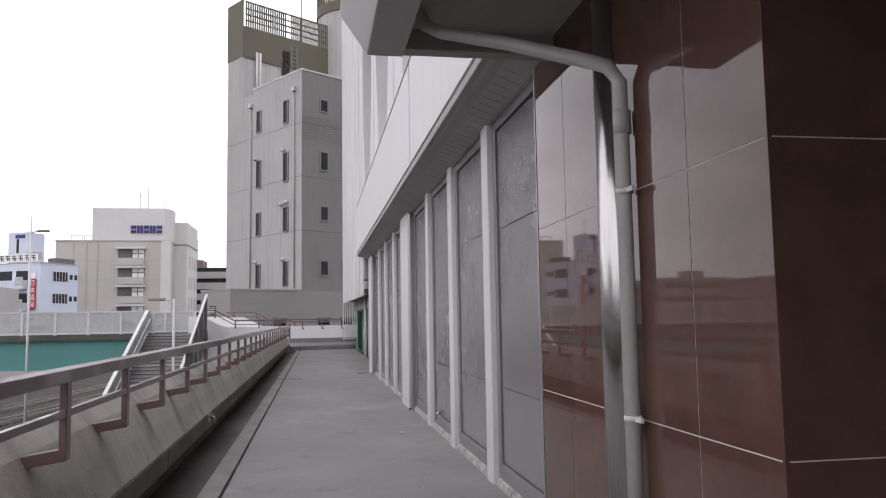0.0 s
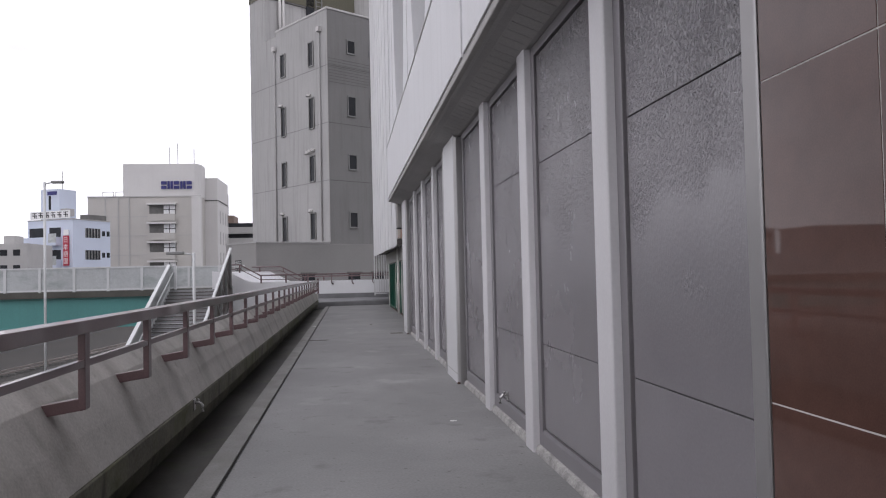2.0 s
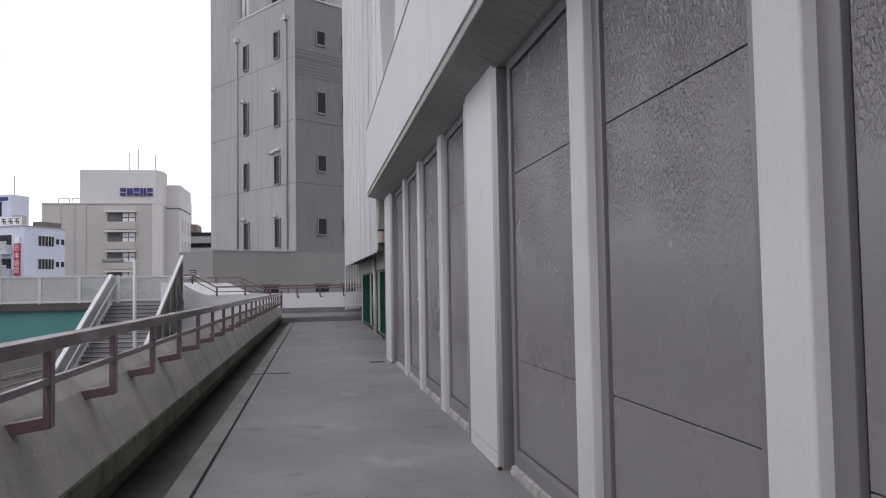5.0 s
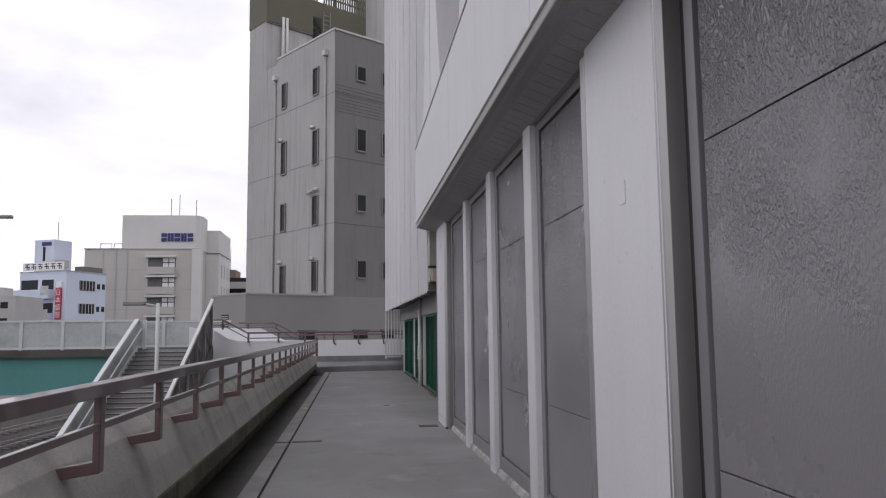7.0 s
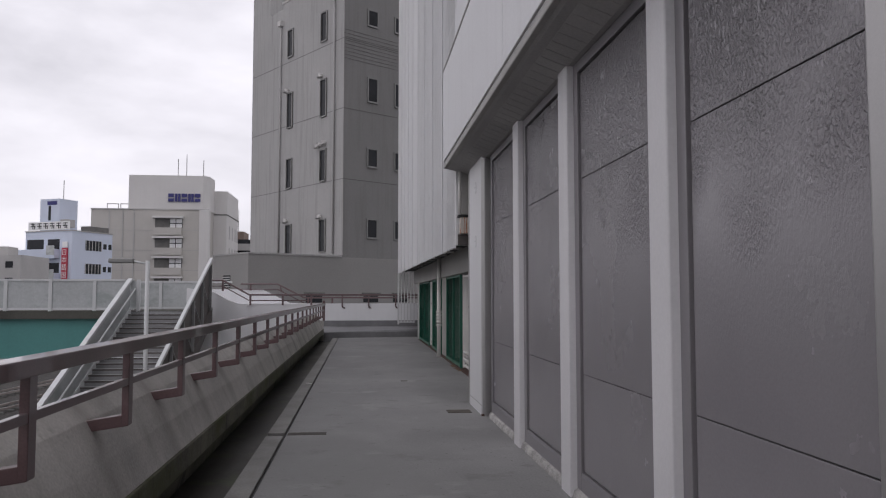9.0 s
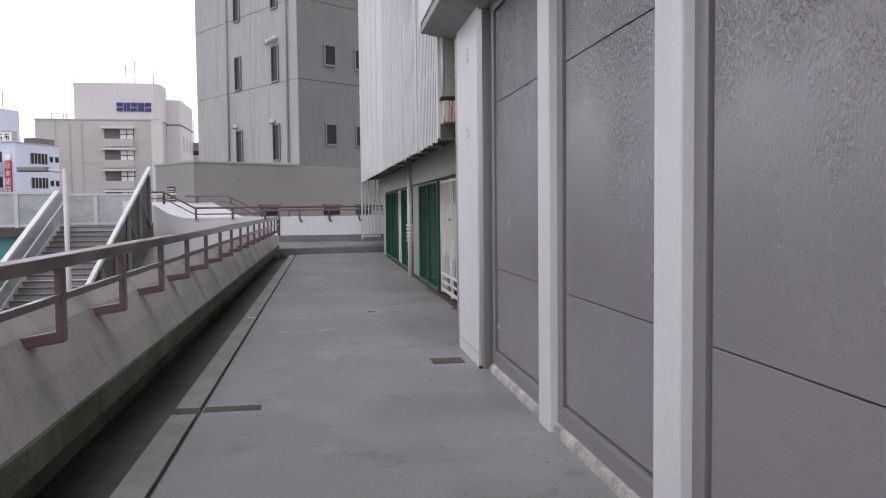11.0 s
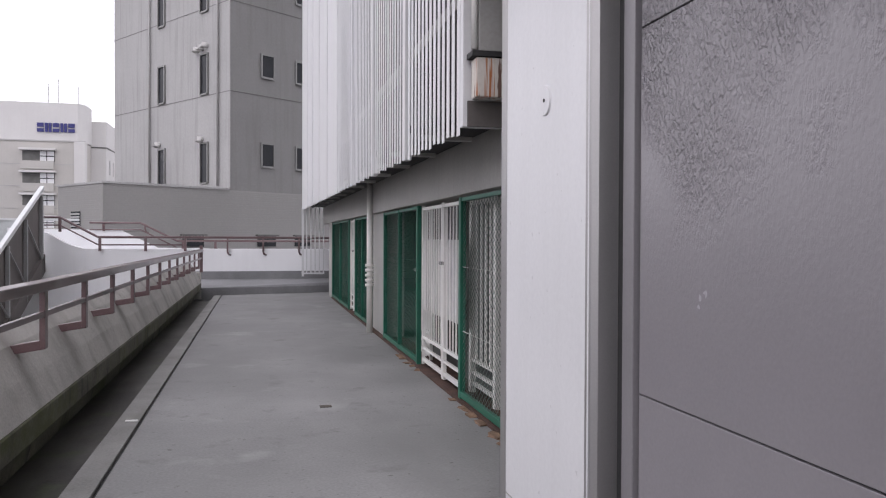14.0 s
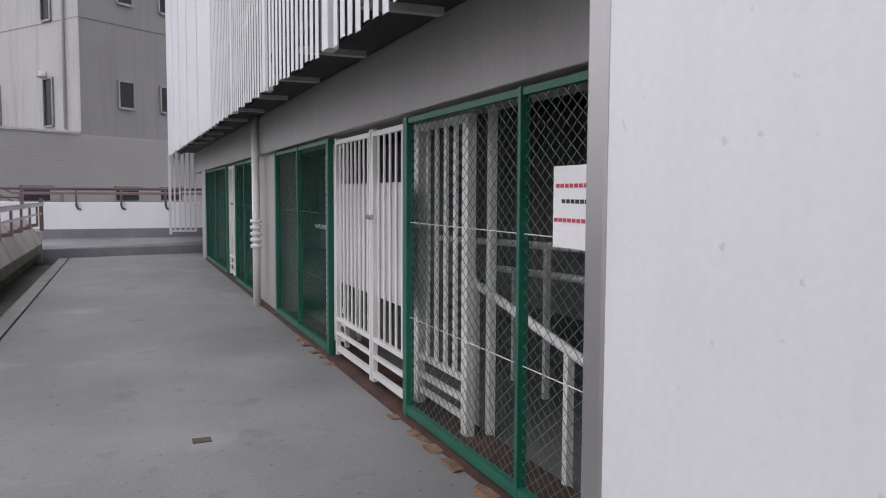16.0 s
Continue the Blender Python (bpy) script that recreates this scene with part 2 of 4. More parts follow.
M_BEAM = mat("grey_beam_paint", (0.36, 0.35, 0.33), 0.6, vary=0.12, large=0.6, grain=40, bump=0.06, streak=0.15)
M_GREEN = mat("green_fence_paint", (0.011, 0.115, 0.072), 0.45, vary=0.2, large=2.0, grain=60, bump=0.03)
M_WIRE = mat("green_wire", (0.016, 0.12, 0.08), 0.5, vary=0.2, bump=0.0)
# paler green wire, the highlights of the near netting put into its colour
M_NEARWIRE = mat("glinting_green_wire", (0.115, 0.175, 0.145), 0.35, vary=0.3, large=8.0, bump=0.0)
M_GATE = mat("white_gate_paint", (0.7, 0.69, 0.66), 0.5, vary=0.08, large=2.0, grain=60, bump=0.03, streak=0.1, streak_col=(0.3, 0.2, 0.12))
# rust, darkened to take in the shade under the gates
M_RUST = mat("rust_with_shade", (0.075, 0.038, 0.026), 0.9, vary=0.5, large=3.0, grain=50, bump=0.5)
M_DEBRIS = mat("weathered_chips", (0.2, 0.125, 0.08), 0.9, vary=0.4, large=9.0, grain=60, bump=0.3)
M_RUSTBOX = mat("rust_streaked_paint", (0.6, 0.58, 0.53), 0.6, vary=0.1, large=2.0, grain=40, bump=0.1, streak=0.3, streak_col=(0.33, 0.1, 0.02))
blotch(M_RUSTBOX, 1.0, 0.54, 0.6, (0.36, 0.11, 0.02), 0.95, (26, 26, 1.0), 3.0)
blotch(M_RUSTBOX, 1.0, 0.6, 0.63, (0.1, 0.035, 0.015), 0.9, (22, 22, 2.5), 3.0)
M_SIDE = mat("brown_side_sheet", (0.1, 0.088, 0.082), 0.7, vary=0.15, large=0.8, grain=20, bump=0.05, streak=0.3, streak_col=(0.16, 0.15, 0.14))
# gate paint darkened to put the shading behind the bars into the sheet
M_SHEET = mat("gate_sheet_shaded", (0.53, 0.52, 0.5), 0.5, vary=0.08, large=2.0, grain=60, bump=0.03)
# dark concrete, low in tone to carry the shade of the stair area
M_INSIDE = mat("dark_concrete_and_shade", (0.15, 0.147, 0.14), 0.85, vary=0.25, large=0.8, grain=30, bump=0.2)
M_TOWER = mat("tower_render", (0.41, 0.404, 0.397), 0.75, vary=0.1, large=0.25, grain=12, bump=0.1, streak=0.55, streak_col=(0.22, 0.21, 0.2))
# darker copy of the tower render, with the shade of the front in its colour
M_TOWER_SHADE = mat("tower_render_shaded", (0.235, 0.23, 0.226), 0.75, vary=0.08, large=0.25, grain=12, bump=0.1, streak=0.35, streak_col=(0.16, 0.15, 0.14))
M_SIDING = relief(mat("ribbed_siding", (0.29, 0.282, 0.272), 0.7, vary=0.07, large=0.3, grain=12, bump=0.05), 2.2, 0.3, 0.01, "Z")
M_OLIVE = relief(mat("olive_screen", (0.115, 0.108, 0.075), 0.7, vary=0.12, large=0.4, grain=12, bump=0.05, streak=0.2), 2.5, 0.6, 0.04, "X")
M_GLASS = mat("dark_window_glass", (0.03, 0.032, 0.036), 0.25, vary=0.3, large=0.5, bump=0.0, spec=0.14)
M_ALU = mat("aluminium_frame", (0.24, 0.24, 0.232), 0.45, 0.5, vary=0.08, bump=0.0)
M_BEIGE = relief(mat("beige_render", (0.47, 0.45, 0.42), 0.8, vary=0.06, large=0.12, grain=6, bump=0.05, streak=0.12, streak_col=(0.3, 0.29, 0.27)), 0.0001, 0.0, 0.0)
M_LTBEIGE = mat("pale_render", (0.6, 0.585, 0.57), 0.8, vary=0.05, large=0.12, grain=6, bump=0.05, streak=0.1, streak_col=(0.4, 0.39, 0.37))
M_BLUEWHITE = relief(mat("pale_blue_tile", (0.6, 0.65, 0.76), 0.55, vary=0.05, large=0.2, grain=8, bump=0.05), 0.9, 0.7, 0.03, "Z")
M_BROWN = mat("brown_apartment", (0.2, 0.15, 0.125), 0.8, vary=0.15, large=0.2, grain=8, bump=0.05)
M_FARGREY = mat("far_grey_render", (0.42, 0.41, 0.4), 0.8, vary=0.1, large=0.2, grain=8, bump=0.05)
M_NAVY = mat("navy_letters", (0.03, 0.03, 0.16), 0.5, vary=0.05, bump=0.0)
M_INK = mat("black_letters", (0.02, 0.02, 0.025), 0.5, vary=0.05, bump=0.0)
M_SIGN = mat("white_sign", (0.8, 0.8, 0.8), 0.5, vary=0.04, bump=0.0)
M_RED = mat("red_sign", (0.45, 0.03, 0.06), 0.5, vary=0.05, bump=0.0)
M_TEAL = mat("teal_girder", (0.085, 0.27, 0.255), 0.5, vary=0.08, large=0.3, grain=12, bump=0.03, streak=0.12, streak_col=(0.05, 0.12, 0.11))
M_DECKEDGE = mat("bridge_edge", (0.09, 0.088, 0.075), 0.8, vary=0.25, large=0.8, grain=20, bump=0.1)
M_FROST = mat("frosted_panel", (0.47, 0.49, 0.49), 0.35, vary=0.14, large=0.6, grain=12, bump=0.03, streak=0.25, streak_col=(0.33, 0.35, 0.35))
blotch(M_FROST, 0.8, 0.5, 0.62, (0.3, 0.33, 0.32), 0.7, (1, 1, 2))
M_BRIDGEWHITE = mat("bridge_white_paint", (0.62, 0.63, 0.63), 0.45, vary=0.06, large=1.0, grain=30, bump=0.03, streak=0.1)
M_STEP = mat("step_steel", (0.27, 0.27, 0.272), 0.6, vary=0.2, large=1.0, grain=30, bump=0.1)
M_BALLAST = relief(mat("ballast", (0.04, 0.036, 0.032), 0.95, vary=0.3, large=0.15, grain=8, bump=0.8, dist=0.05), 3.0, 0.7, 0.08)
M_TRACK = mat("rail_steel", (0.33, 0.29, 0.27), 0.4, 0.7, vary=0.15, bump=0.0)
M_ASPHALT = mat("asphalt", (0.055, 0.055, 0.057), 0.9, vary=0.25, large=0.1, grain=10, bump=0.3)
M_PAPER = mat("notice_paper", (0.8, 0.8, 0.78), 0.7, vary=0.04, large=8, bump=0.05)
M_REDINK = mat("red_ink", (0.5, 0.05, 0.08), 0.6, vary=0.05, bump=0.0)
M_PLATE = mat("worn_iron_plate", (0.09, 0.075, 0.06), 0.7, 0.3, vary=0.4, large=6, grain=80, bump=0.3)


# ---- building helpers ----
def bx(bm, x0, x1, y0, y1, z0, z1):
    v = [bm.verts.new(p) for p in ((x0, y0, z0), (x1, y0, z0), (x1, y1, z0), (x0, y1, z0), (x0, y0, z1), (x1, y0, z1), (x1, y1, z1), (x0, y1, z1))]
    for f in ((3, 2, 1, 0), (4, 5, 6, 7), (0, 1, 5, 4), (1, 2, 6, 5), (2, 3, 7, 6), (3, 0, 4, 7)):
        bm.faces.new([v[i] for i in f])
    return bm


def boxes(*rows, bevel=0.0):
    bm = bmesh.new()
    for r in rows:
        bx(bm, *r)
    if bevel:
        bmesh.ops.bevel(bm, geom=bm.edges[:], offset=bevel, segments=2, affect="EDGES", profile=0.5)
    return bm


def prism(poly, axis, a, b, bevel=0.0):
    """A closed outline, in the two axes left over, drawn out along one axis from a to b."""
    bm = bmesh.new()
    put = {"x": lambda p, s: (s, p[0], p[1]), "y": lambda p, s: (p[0], s, p[1]), "z": lambda p, s: (p[0], p[1], s)}[axis]
    va, vb = [bm.verts.new(put(p, a)) for p in poly], [bm.verts.new(put(p, b)) for p in poly]
    k = len(poly)
    bm.faces.new(va)
    bm.faces.new(vb[::-1])
    for i in range(k):
        bm.faces.new((va[i], vb[i], vb[(i + 1) % k], va[(i + 1) % k]))
    bmesh.ops.recalc_face_normals(bm, faces=bm.faces[:])
    if bevel:
        bmesh.ops.bevel(bm, geom=bm.edges[:], offset=bevel, segments=2, affect="EDGES", profile=0.5)
    return bm


def tube(points, radius, sides=10, bm=None):
    """A round bar along a line of points."""
    bm = bm or bmesh.new()
    pts = [Vector(p) for p in points]
    rings = []
    for i, p in enumerate(pts):
        d = (pts[min(i + 1, len(pts) - 1)] - pts[max(i - 1, 0)]).normalized()
        u = d.cross(Vector((0, 0, 1)) if abs(d.z) < 0.95 else Vector((1, 0, 0))).normalized()
        w = d.cross(u)
        rings.append([bm.verts.new(p + radius * (math.cos(a) * u + math.sin(a) * w)) for a in (2 * math.pi * k / sides for k in range(sides))])
    for r0, r1 in zip(rings, rings[1:]):
        for k in range(sides):
            f = bm.faces.new((r0[k], r1[k], r1[(k + 1) % sides], r0[(k + 1) % sides]))
            f.smooth = sides > 5
    bm.faces.new(rings[0])
    bm.faces.new(rings[-1][::-1])
    bmesh.ops.recalc_face_normals(bm, faces=bm.faces[:])
    return bm


def mesh_of(name, bm, material):
    me = bpy.data.meshes.new(name)
    bm.to_mesh(me)
    bm.free()
    me.materials.append(material)
    return me


def part(name, bm, material, parent, label=""):
    ob = new(name, mesh_of(name, bm, material))
    if parent is not None:
        ob.parent = parent
    return tagged(ob, label)


def thing(name, label, category, bm=None, material=None, at=(0, 0, 0), turn=0.0, group="", kind=""):
    ob = new(name, mesh_of(name, bm, material) if bm is not None else None)
    ob.matrix_basis = pose(*at, 0, 0, turn)
    return tagged(ob, label, category, group, kind)


def structure(name, label, category, bm, material):
    return thing(name, label, category, bm, material, kind="structure")


def shared(name, me, parent, at, turn=0.0, label=""):
    """One more piece on shared mesh data."""
    ob = new(name, me)
    ob.parent = parent
    ob.matrix_basis = pose(*at, 0, 0, turn)
    return tagged(ob, label)


# ---- large structure ----
structure("ground", "dark asphalt and gravel ground far below the walkway", "ground", boxes((-1500, 1500, -1500, 2500, -6.0, -5.5)), M_ASPHALT)
structure("floor", "smooth grey coated walkway deck with faint stains", "floor", boxes((-0.77, 7.0, -8.0, 25.2, -0.35, 0.0), (-0.77, 2.76, 25.2, 46.3, -0.35, 0.0)), M_FLOOR)
# floor split here and darkened for the shade behind the fences
structure("floor_inside", "concrete floor behind the fences, coloured dark for the shade inside", "floor", boxes((2.76, 6.0, 25.2, 46.1, -0.35, -0.002)), M_INSIDE)
strip = structure("trim", "pale concrete strip along the drain gutter", "trim", boxes((-1.01, -0.805, -8.0, 22.44, -0.35, 0.0), (-1.01, -0.805, 22.64, 44.4, -0.35, 0.0), bevel=0.006), M_STRIP)
structure("joint", "black sealant joint between deck and strip", "trim", boxes((-0.805, -0.77, -8.0, 44.6, -0.35, -0.03)), M_BLACK)
structure("gutter", "wet dark drain gutter with grime", "gutter", boxes((-1.75, -1.01, -8.0, 44.4, -0.35, -0.14)), M_GUTTER)

# Leaning parapet with a thick mossy lip over the gutter
parapet = structure("wall_west", "leaning concrete parapet with rain stains and a mossy lower lip", "parapet",
                    prism([(-1.37, 0.385), (-1.47, 0.63), (-1.60, 0.88), (-1.70, 1.0), (-1.77, 1.0), (-1.95, -5.5), (-1.75, -5.5), (-1.75, 0.3)], "y", -8.0, 44.1, 0.006), M_PARAPET)
part("lip", prism([(-1.365, 0.18), (-1.36, 0.38), (-1.75, 0.46), (-1.75, 0.0), (-1.58, -0.14), (-1.52, 0.1)], "y", -8.0, 44.1, 0.012), M_LIP, parapet, "mossy lower lip")
end_curve = [(-1.36 - 0.55 * (1 - math.cos(a)), 44.1 + 0.5 * math.sin(a)) for a in (0.0, 0.3, 0.6, 0.9, 1.2)]
part("rounded_end", prism([(-1.8, 44.1), *end_curve[:-1], (-1.8, 44.56)], "z", -0.1, 0.7, 0.02), M_PARAPET, parapet)

# Brown railing on the parapet
railing = thing("railing", "brown painted steel railing bolted to the concrete parapet", "railing")
part("top_rail", boxes((-1.425, -1.305, -8.0, 44.2, 1.31, 1.39), bevel=0.008), M_RAIL, railing)
part("lower_rail", boxes((-1.386, -1.349, -8.0, 44.2, 1.1, 1.145), bevel=0.004), M_RAIL, railing)
post_me = mesh_of("post", boxes((-0.022, 0.022, -0.043, 0.043, 0.85, 1.312), bevel=0.004), M_RAIL)
brk_me = mesh_of("bracket", prism([(0.0195, 0.845), (0.0195, 0.92), (-0.24, 0.88), (-0.215, 0.81)], "y", -0.0405, 0.0405, 0.004), M_RAIL)
for k in range(-8, 27):
    y = 4.903 + 1.474 * k
    if y > 44.1:
        break
    shared("post", post_me, railing, (-1.367, y - 0.043, 0))
    shared("bracket", brk_me, railing, (-1.367, y - 0.043, 0))
part("end_post", boxes((-1.41, -1.32, 44.12, 44.2, 0.7, 1.5), bevel=0.004), M_RAIL, railing)

# Far end: kerb, dark plinth and white wall
bm = bmesh.new()
kv = [bm.verts.new(p) for p in ((-1.95, 44.05, -0.35), (7.0, 46.15, -0.35), (7.0, 46.3, -0.35), (-1.95, 46.3, -0.35), (-1.95, 44.05, 0.22), (7.0, 46.15, 0.22), (7.0, 46.3, 0.4), (-1.95, 46.3, 0.4))]
for f in ((3, 2, 1, 0), (4, 5, 6, 7), (0, 1, 5, 4), (1, 2, 6, 5), (2, 3, 7, 6), (3, 0, 4, 7)):
    bm.faces.new([kv[i] for i in f])
structure("kerb", "low dark membrane-covered kerb across the walkway end", "kerb", bm, M_KERB)
structure("plinth", "dark grey plinth under the white wall", "trim", boxes((-1.9, 7.0, 46.2, 46.32, 0.3, 0.64)), M_KERB)
structure("wall_north", "white coated low wall closing the walkway", "wall", prism([(-6.1, -5.5), (7.0, -5.5), (7.0, 1.37), (-5.0, 1.37), (-5.5, 1.52), (-6.1, 1.88), (-7.2, 2.02), (-7.2, -5.5)], "y", 46.3, 46.55, 0.01), M_ENDWHITE)
structure("wall_stair", "white coated stair wall behind the low wall", "wall", prism([(7.0, -5.5), (7.0, 1.22), (-3.15, 1.37), (-4.4, 2.0), (-6.8, 2.0), (-6.8, -5.5)], "y", 48.8, 49.05, 0.01), M_ENDWHITE)
structure("stair_floor", "white coated landing between the two stair walls", "floor", boxes((-6.8, 7.0, 46.55, 48.8, -0.2, 0.9)), M_ENDWHITE)


def wall_rail(y, path, low, posts, hooks):
    r = thing("handrail", "brown painted steel handrail on the white wall", "handrail", group="handrails on the white wall")
    part("top_rail", tube([(px, y, pz) for px, pz in path], 0.04, 8), M_RAIL, r)
    part("lower_rail", tube([(px, y, pz - 0.24) for px, pz in low], 0.024, 8), M_RAIL, r)
    for px, z0, z1 in posts:
        part("post", boxes((px - 0.04, px + 0.04, y - 0.035, y + 0.035, z0, z1)), M_RAIL, r)
    for px, z0, z1 in hooks:
        part("hook", tube([(px, y, z1), (px, y - 0.02, z1 - 0.12), (px, y - 0.02, z0 + 0.06), (px + 0.03, y + 0.02, z0 - 0.02), (px + 0.1, y + 0.09, z0 - 0.05)], 0.032, 6), M_RAIL, r)
    return r


wall_rail(46.23, [(-6.15, 2.35), (-5.7, 2.35), (-4.6, 1.74), (7.0, 1.74)], [(-6.15, 2.35), (-5.7, 2.35), (-4.6, 1.74), (-2.0, 1.74)],
          [(-5.7, 1.9, 2.35), (-4.55, 1.3, 1.74), (-3.2, 1.3, 1.74), (-2.0, 1.3, 1.74)], [(-0.69, 1.22, 1.72), (0.44, 1.22, 1.72), (1.6, 1.22, 1.72), (2.75, 1.22, 1.72)])
wall_rail(48.75, [(-5.35, 2.24), (-3.7, 2.24), (-2.5, 1.62), (7.0, 1.62)], [(-5.35, 2.24), (-3.7, 2.24), (-2.5, 1.62)], [(-4.9, 1.95, 2.2), (-2.3, 1.3, 1.6), (-1.2, 1.3, 1.6)], [(-3.55, 1.95, 2.2)])

# ---- the department building on the east side ----
wall_e = structure("wall_east", "long wall of grey stucco panels between pale pilasters", "wall", boxes((1.94, 2.4, 5.83, 25.0, -0.3, 3.78)), M_BLACK)
structure("building_mass", "plain upper storeys of the building", "building", boxes((2.0, 16.0, -8.0, 25.4, 5.4, 14.0), (2.4, 16.0, 6.17, 25.0, -5.5, 5.4)), M_FASCIA)
W1, W2 = (14.047, 15.291), (23.694, 24.92)
PIL = [7.655, 9.815, 11.935, 17.355, 19.485, 21.545]
HALF, STRIP = 0.147, 0.145


def panel_piece(y0, y1, z0, z1):
    return boxes((1.925, 1.95, y0 + 0.004, y1 - 0.004, z0 + 0.004, z1 - 0.004), bevel=0.002)


def course(z, y):
    """The panel joints rise a little towards the far end against the drained deck."""
    return z + 0.0049 * (y - 15.0) - (0.013 * max(0.0, 10.2 - y) if z > 2 else 0.0)


edges = [5.957, *PIL[:3], W1[0]], [W1[1] + 0.115, *PIL[3:], W2[0]]
for run in edges:
    for i, (a, b) in enumerate(zip(run, run[1:])):
        e0, e1 = a + (HALF if a in PIL else 0.0), b - (HALF if b in PIL else 0.14)
        y0 = e0 + (STRIP if a in PIL else 0.012 if a < 6 else 0.06)
        y1 = e1 - (STRIP if b in PIL else 0.125)
        ym = (y0 + y1) / 2
        for z0, z1 in ((0.235, course(1.007, ym)), (course(1.007, ym), course(2.622, ym)), (course(2.622, ym), 3.53)):
            part("panel", panel_piece(y0, y1, z0, z1), M_PANEL, wall_e)
        # frame strips round the panels, with an open joint between
        part("frame", boxes((1.906, 1.945, e0, y0 - 0.022, 0.074, 3.66), bevel=0.004), M_FRAME, wall_e)
        part("frame", boxes((1.906, 1.945, y1 + 0.02, e1, 0.074, 3.66), bevel=0.004), M_FRAME, wall_e)
        part("frame", boxes((1.906, 1.945, y0 - 0.021, y1 + 0.019, 3.545, 3.66), bevel=0.004), M_FRAME, wall_e)
        part("frame", prism([(1.906, 0.074), (1.906, 0.19), (1.915, 0.222), (1.945, 0.222), (1.945, 0.074)], "y", y0 - 0.021, y1 + 0.019), M_FRAME, wall_e)
        part("sill", prism([(1.862, -0.02), (1.868, 0.022), (1.882, 0.058), (1.906, 0.072), (1.945, 0.072), (1.945, -0.02)], "y", e0, e1 if b in PIL else b - 0.14), M_SILL, wall_e, "pale dirty sloped sill")
pil_poly = [(1.95, -HALF - 0.012), (1.9, -HALF - 0.006), (1.862, -HALF)] + [(1.846 + 0.016 * (1 - math.sin(a)), -HALF + 0.016 * (1 - math.cos(a))) for a in (0.4, 0.8, 1.2, 1.57)]
pil_poly += [(1.846 + 0.016 * (1 - math.cos(a)), HALF - 0.016 * (1 - math.sin(a))) for a in (0.0, 0.4, 0.8, 1.2)] + [(1.862, HALF), (1.95, HALF)]
for y in PIL:
    part("pilaster", prism([(x, y + d) for x, d in pil_poly], "z", -0.02, 3.68), M_PILASTER, wall_e, "pale painted pilaster")
for y0, y1 in (W1, W2):
    col = structure("column", "broad white panelled column with brushed steel corner trim", "column", boxes((1.802, 2.4, y0 + 0.004, y1, -0.02, 3.77), bevel=0.004), M_WHITE)
    nose = [(1.797, y0 + 0.026), (1.811, y0 - 0.01), (1.837, y0 - 0.034)]
    part("corner_trim", prism([(1.801, y0 + 0.026), *nose, (1.96, y0 - 0.03), (1.96, y0 + 0.003), (1.81, y0 + 0.003)], "z", 0.0, 3.62), M_RETURN, col, "brushed steel corner trim")
    part("edge_trim", boxes((1.796, 1.99, y1 - 0.004, y1 + 0.11, 0.0, 3.62), bevel=0.016), M_RETURN, col, "brushed steel edge trim")
    part("foot", boxes((1.786, 1.935, y0 - 0.025, y0 + 0.0, 0.0, 0.028)), M_RUST, col, "rusty red foot plate")
    part("base_joint", boxes((1.798, 1.804, y0 + 0.04, y1 - 0.01, 0.135, 0.142)), M_BEAM, col)
    part("side_wall", boxes((1.992, 2.6, y1 + 0.001, y1 + 0.1, 0.0, 3.6)), M_BEAM, col)


def escutcheon(col, y, z, r):
    bm = bmesh.new()
    bmesh.ops.create_cone(bm, cap_ends=True, segments=24, radius1=r, radius2=r * 0.93, depth=0.012, matrix=pose(1.798, y, z, 0, -90, 0))
    part("cap", bm, M_WHITE, col, "round white cover cap")
    bm = bmesh.new()
    bmesh.ops.create_cone(bm, cap_ends=True, segments=10, radius1=r * 0.12, radius2=r * 0.12, depth=0.004, matrix=pose(1.79, y, z, 0, -90, 0))
    part("screw", bm, M_BLACK, col)


escutcheon(col, 24.26, 3.28, 0.085)
escutcheon(col, 24.26, 2.48, 0.085)
mark = thing("wall_tag", "small blank white plate on the broad white column", "plate", boxes((1.796, 1.802, 14.57, 14.65, 2.43, 2.57), bevel=0.002), M_WHITE)

# eaves: soffit, lip, white spandrel, upper storey with curved ribs
structure("ceiling", "grey boarded soffit over the walkway edge", "soffit", prism([(1.46, 3.78), (1.54, 3.74), (1.62, 3.725), (1.86, 3.635), (2.4, 3.63), (2.4, 3.99), (1.46, 3.99)], "y", 5.35, 25.4), M_SOFFIT)
for k in range(96):
    y = 5.95 + 0.2 * k
    part("board_joint", prism([(1.63, 3.7205), (1.855, 3.636), (1.855, 3.6335), (1.63, 3.718)], "y", y, y + 0.003), M_SOFFIT, bpy.data.objects["ceiling"])
fascia = structure("fascia", "white spandrel panels above the soffit with a grey drip edge", "fascia", boxes((1.52, 2.2, 5.35, 25.42, 3.94, 5.36)), M_FASCIA)
for i, (a, b) in enumerate(((5.35, 5.9), (5.9, 10.7), (10.7, 15.4), (15.4, 20.1), (20.1, 25.42))):
    part("panel", boxes((1.44, 1.52, a + (0.06 if a == 10.7 else 0.008), b - (0.06 if b == 10.7 else 0.008), 3.87, 5.36), bevel=0.008), M_FASCIA, fascia)
part("drip_edge", boxes((1.45, 1.54, 5.35, 25.44, 3.757, 3.818), bevel=0.012), M_BEAM, fascia, "grey drip edge")
# black strip paints the shadow line under the fascia panels
part("shadow_gap", boxes((1.475, 1.54, 5.35, 25.43, 3.819, 3.869)), M_BLACK, fascia)
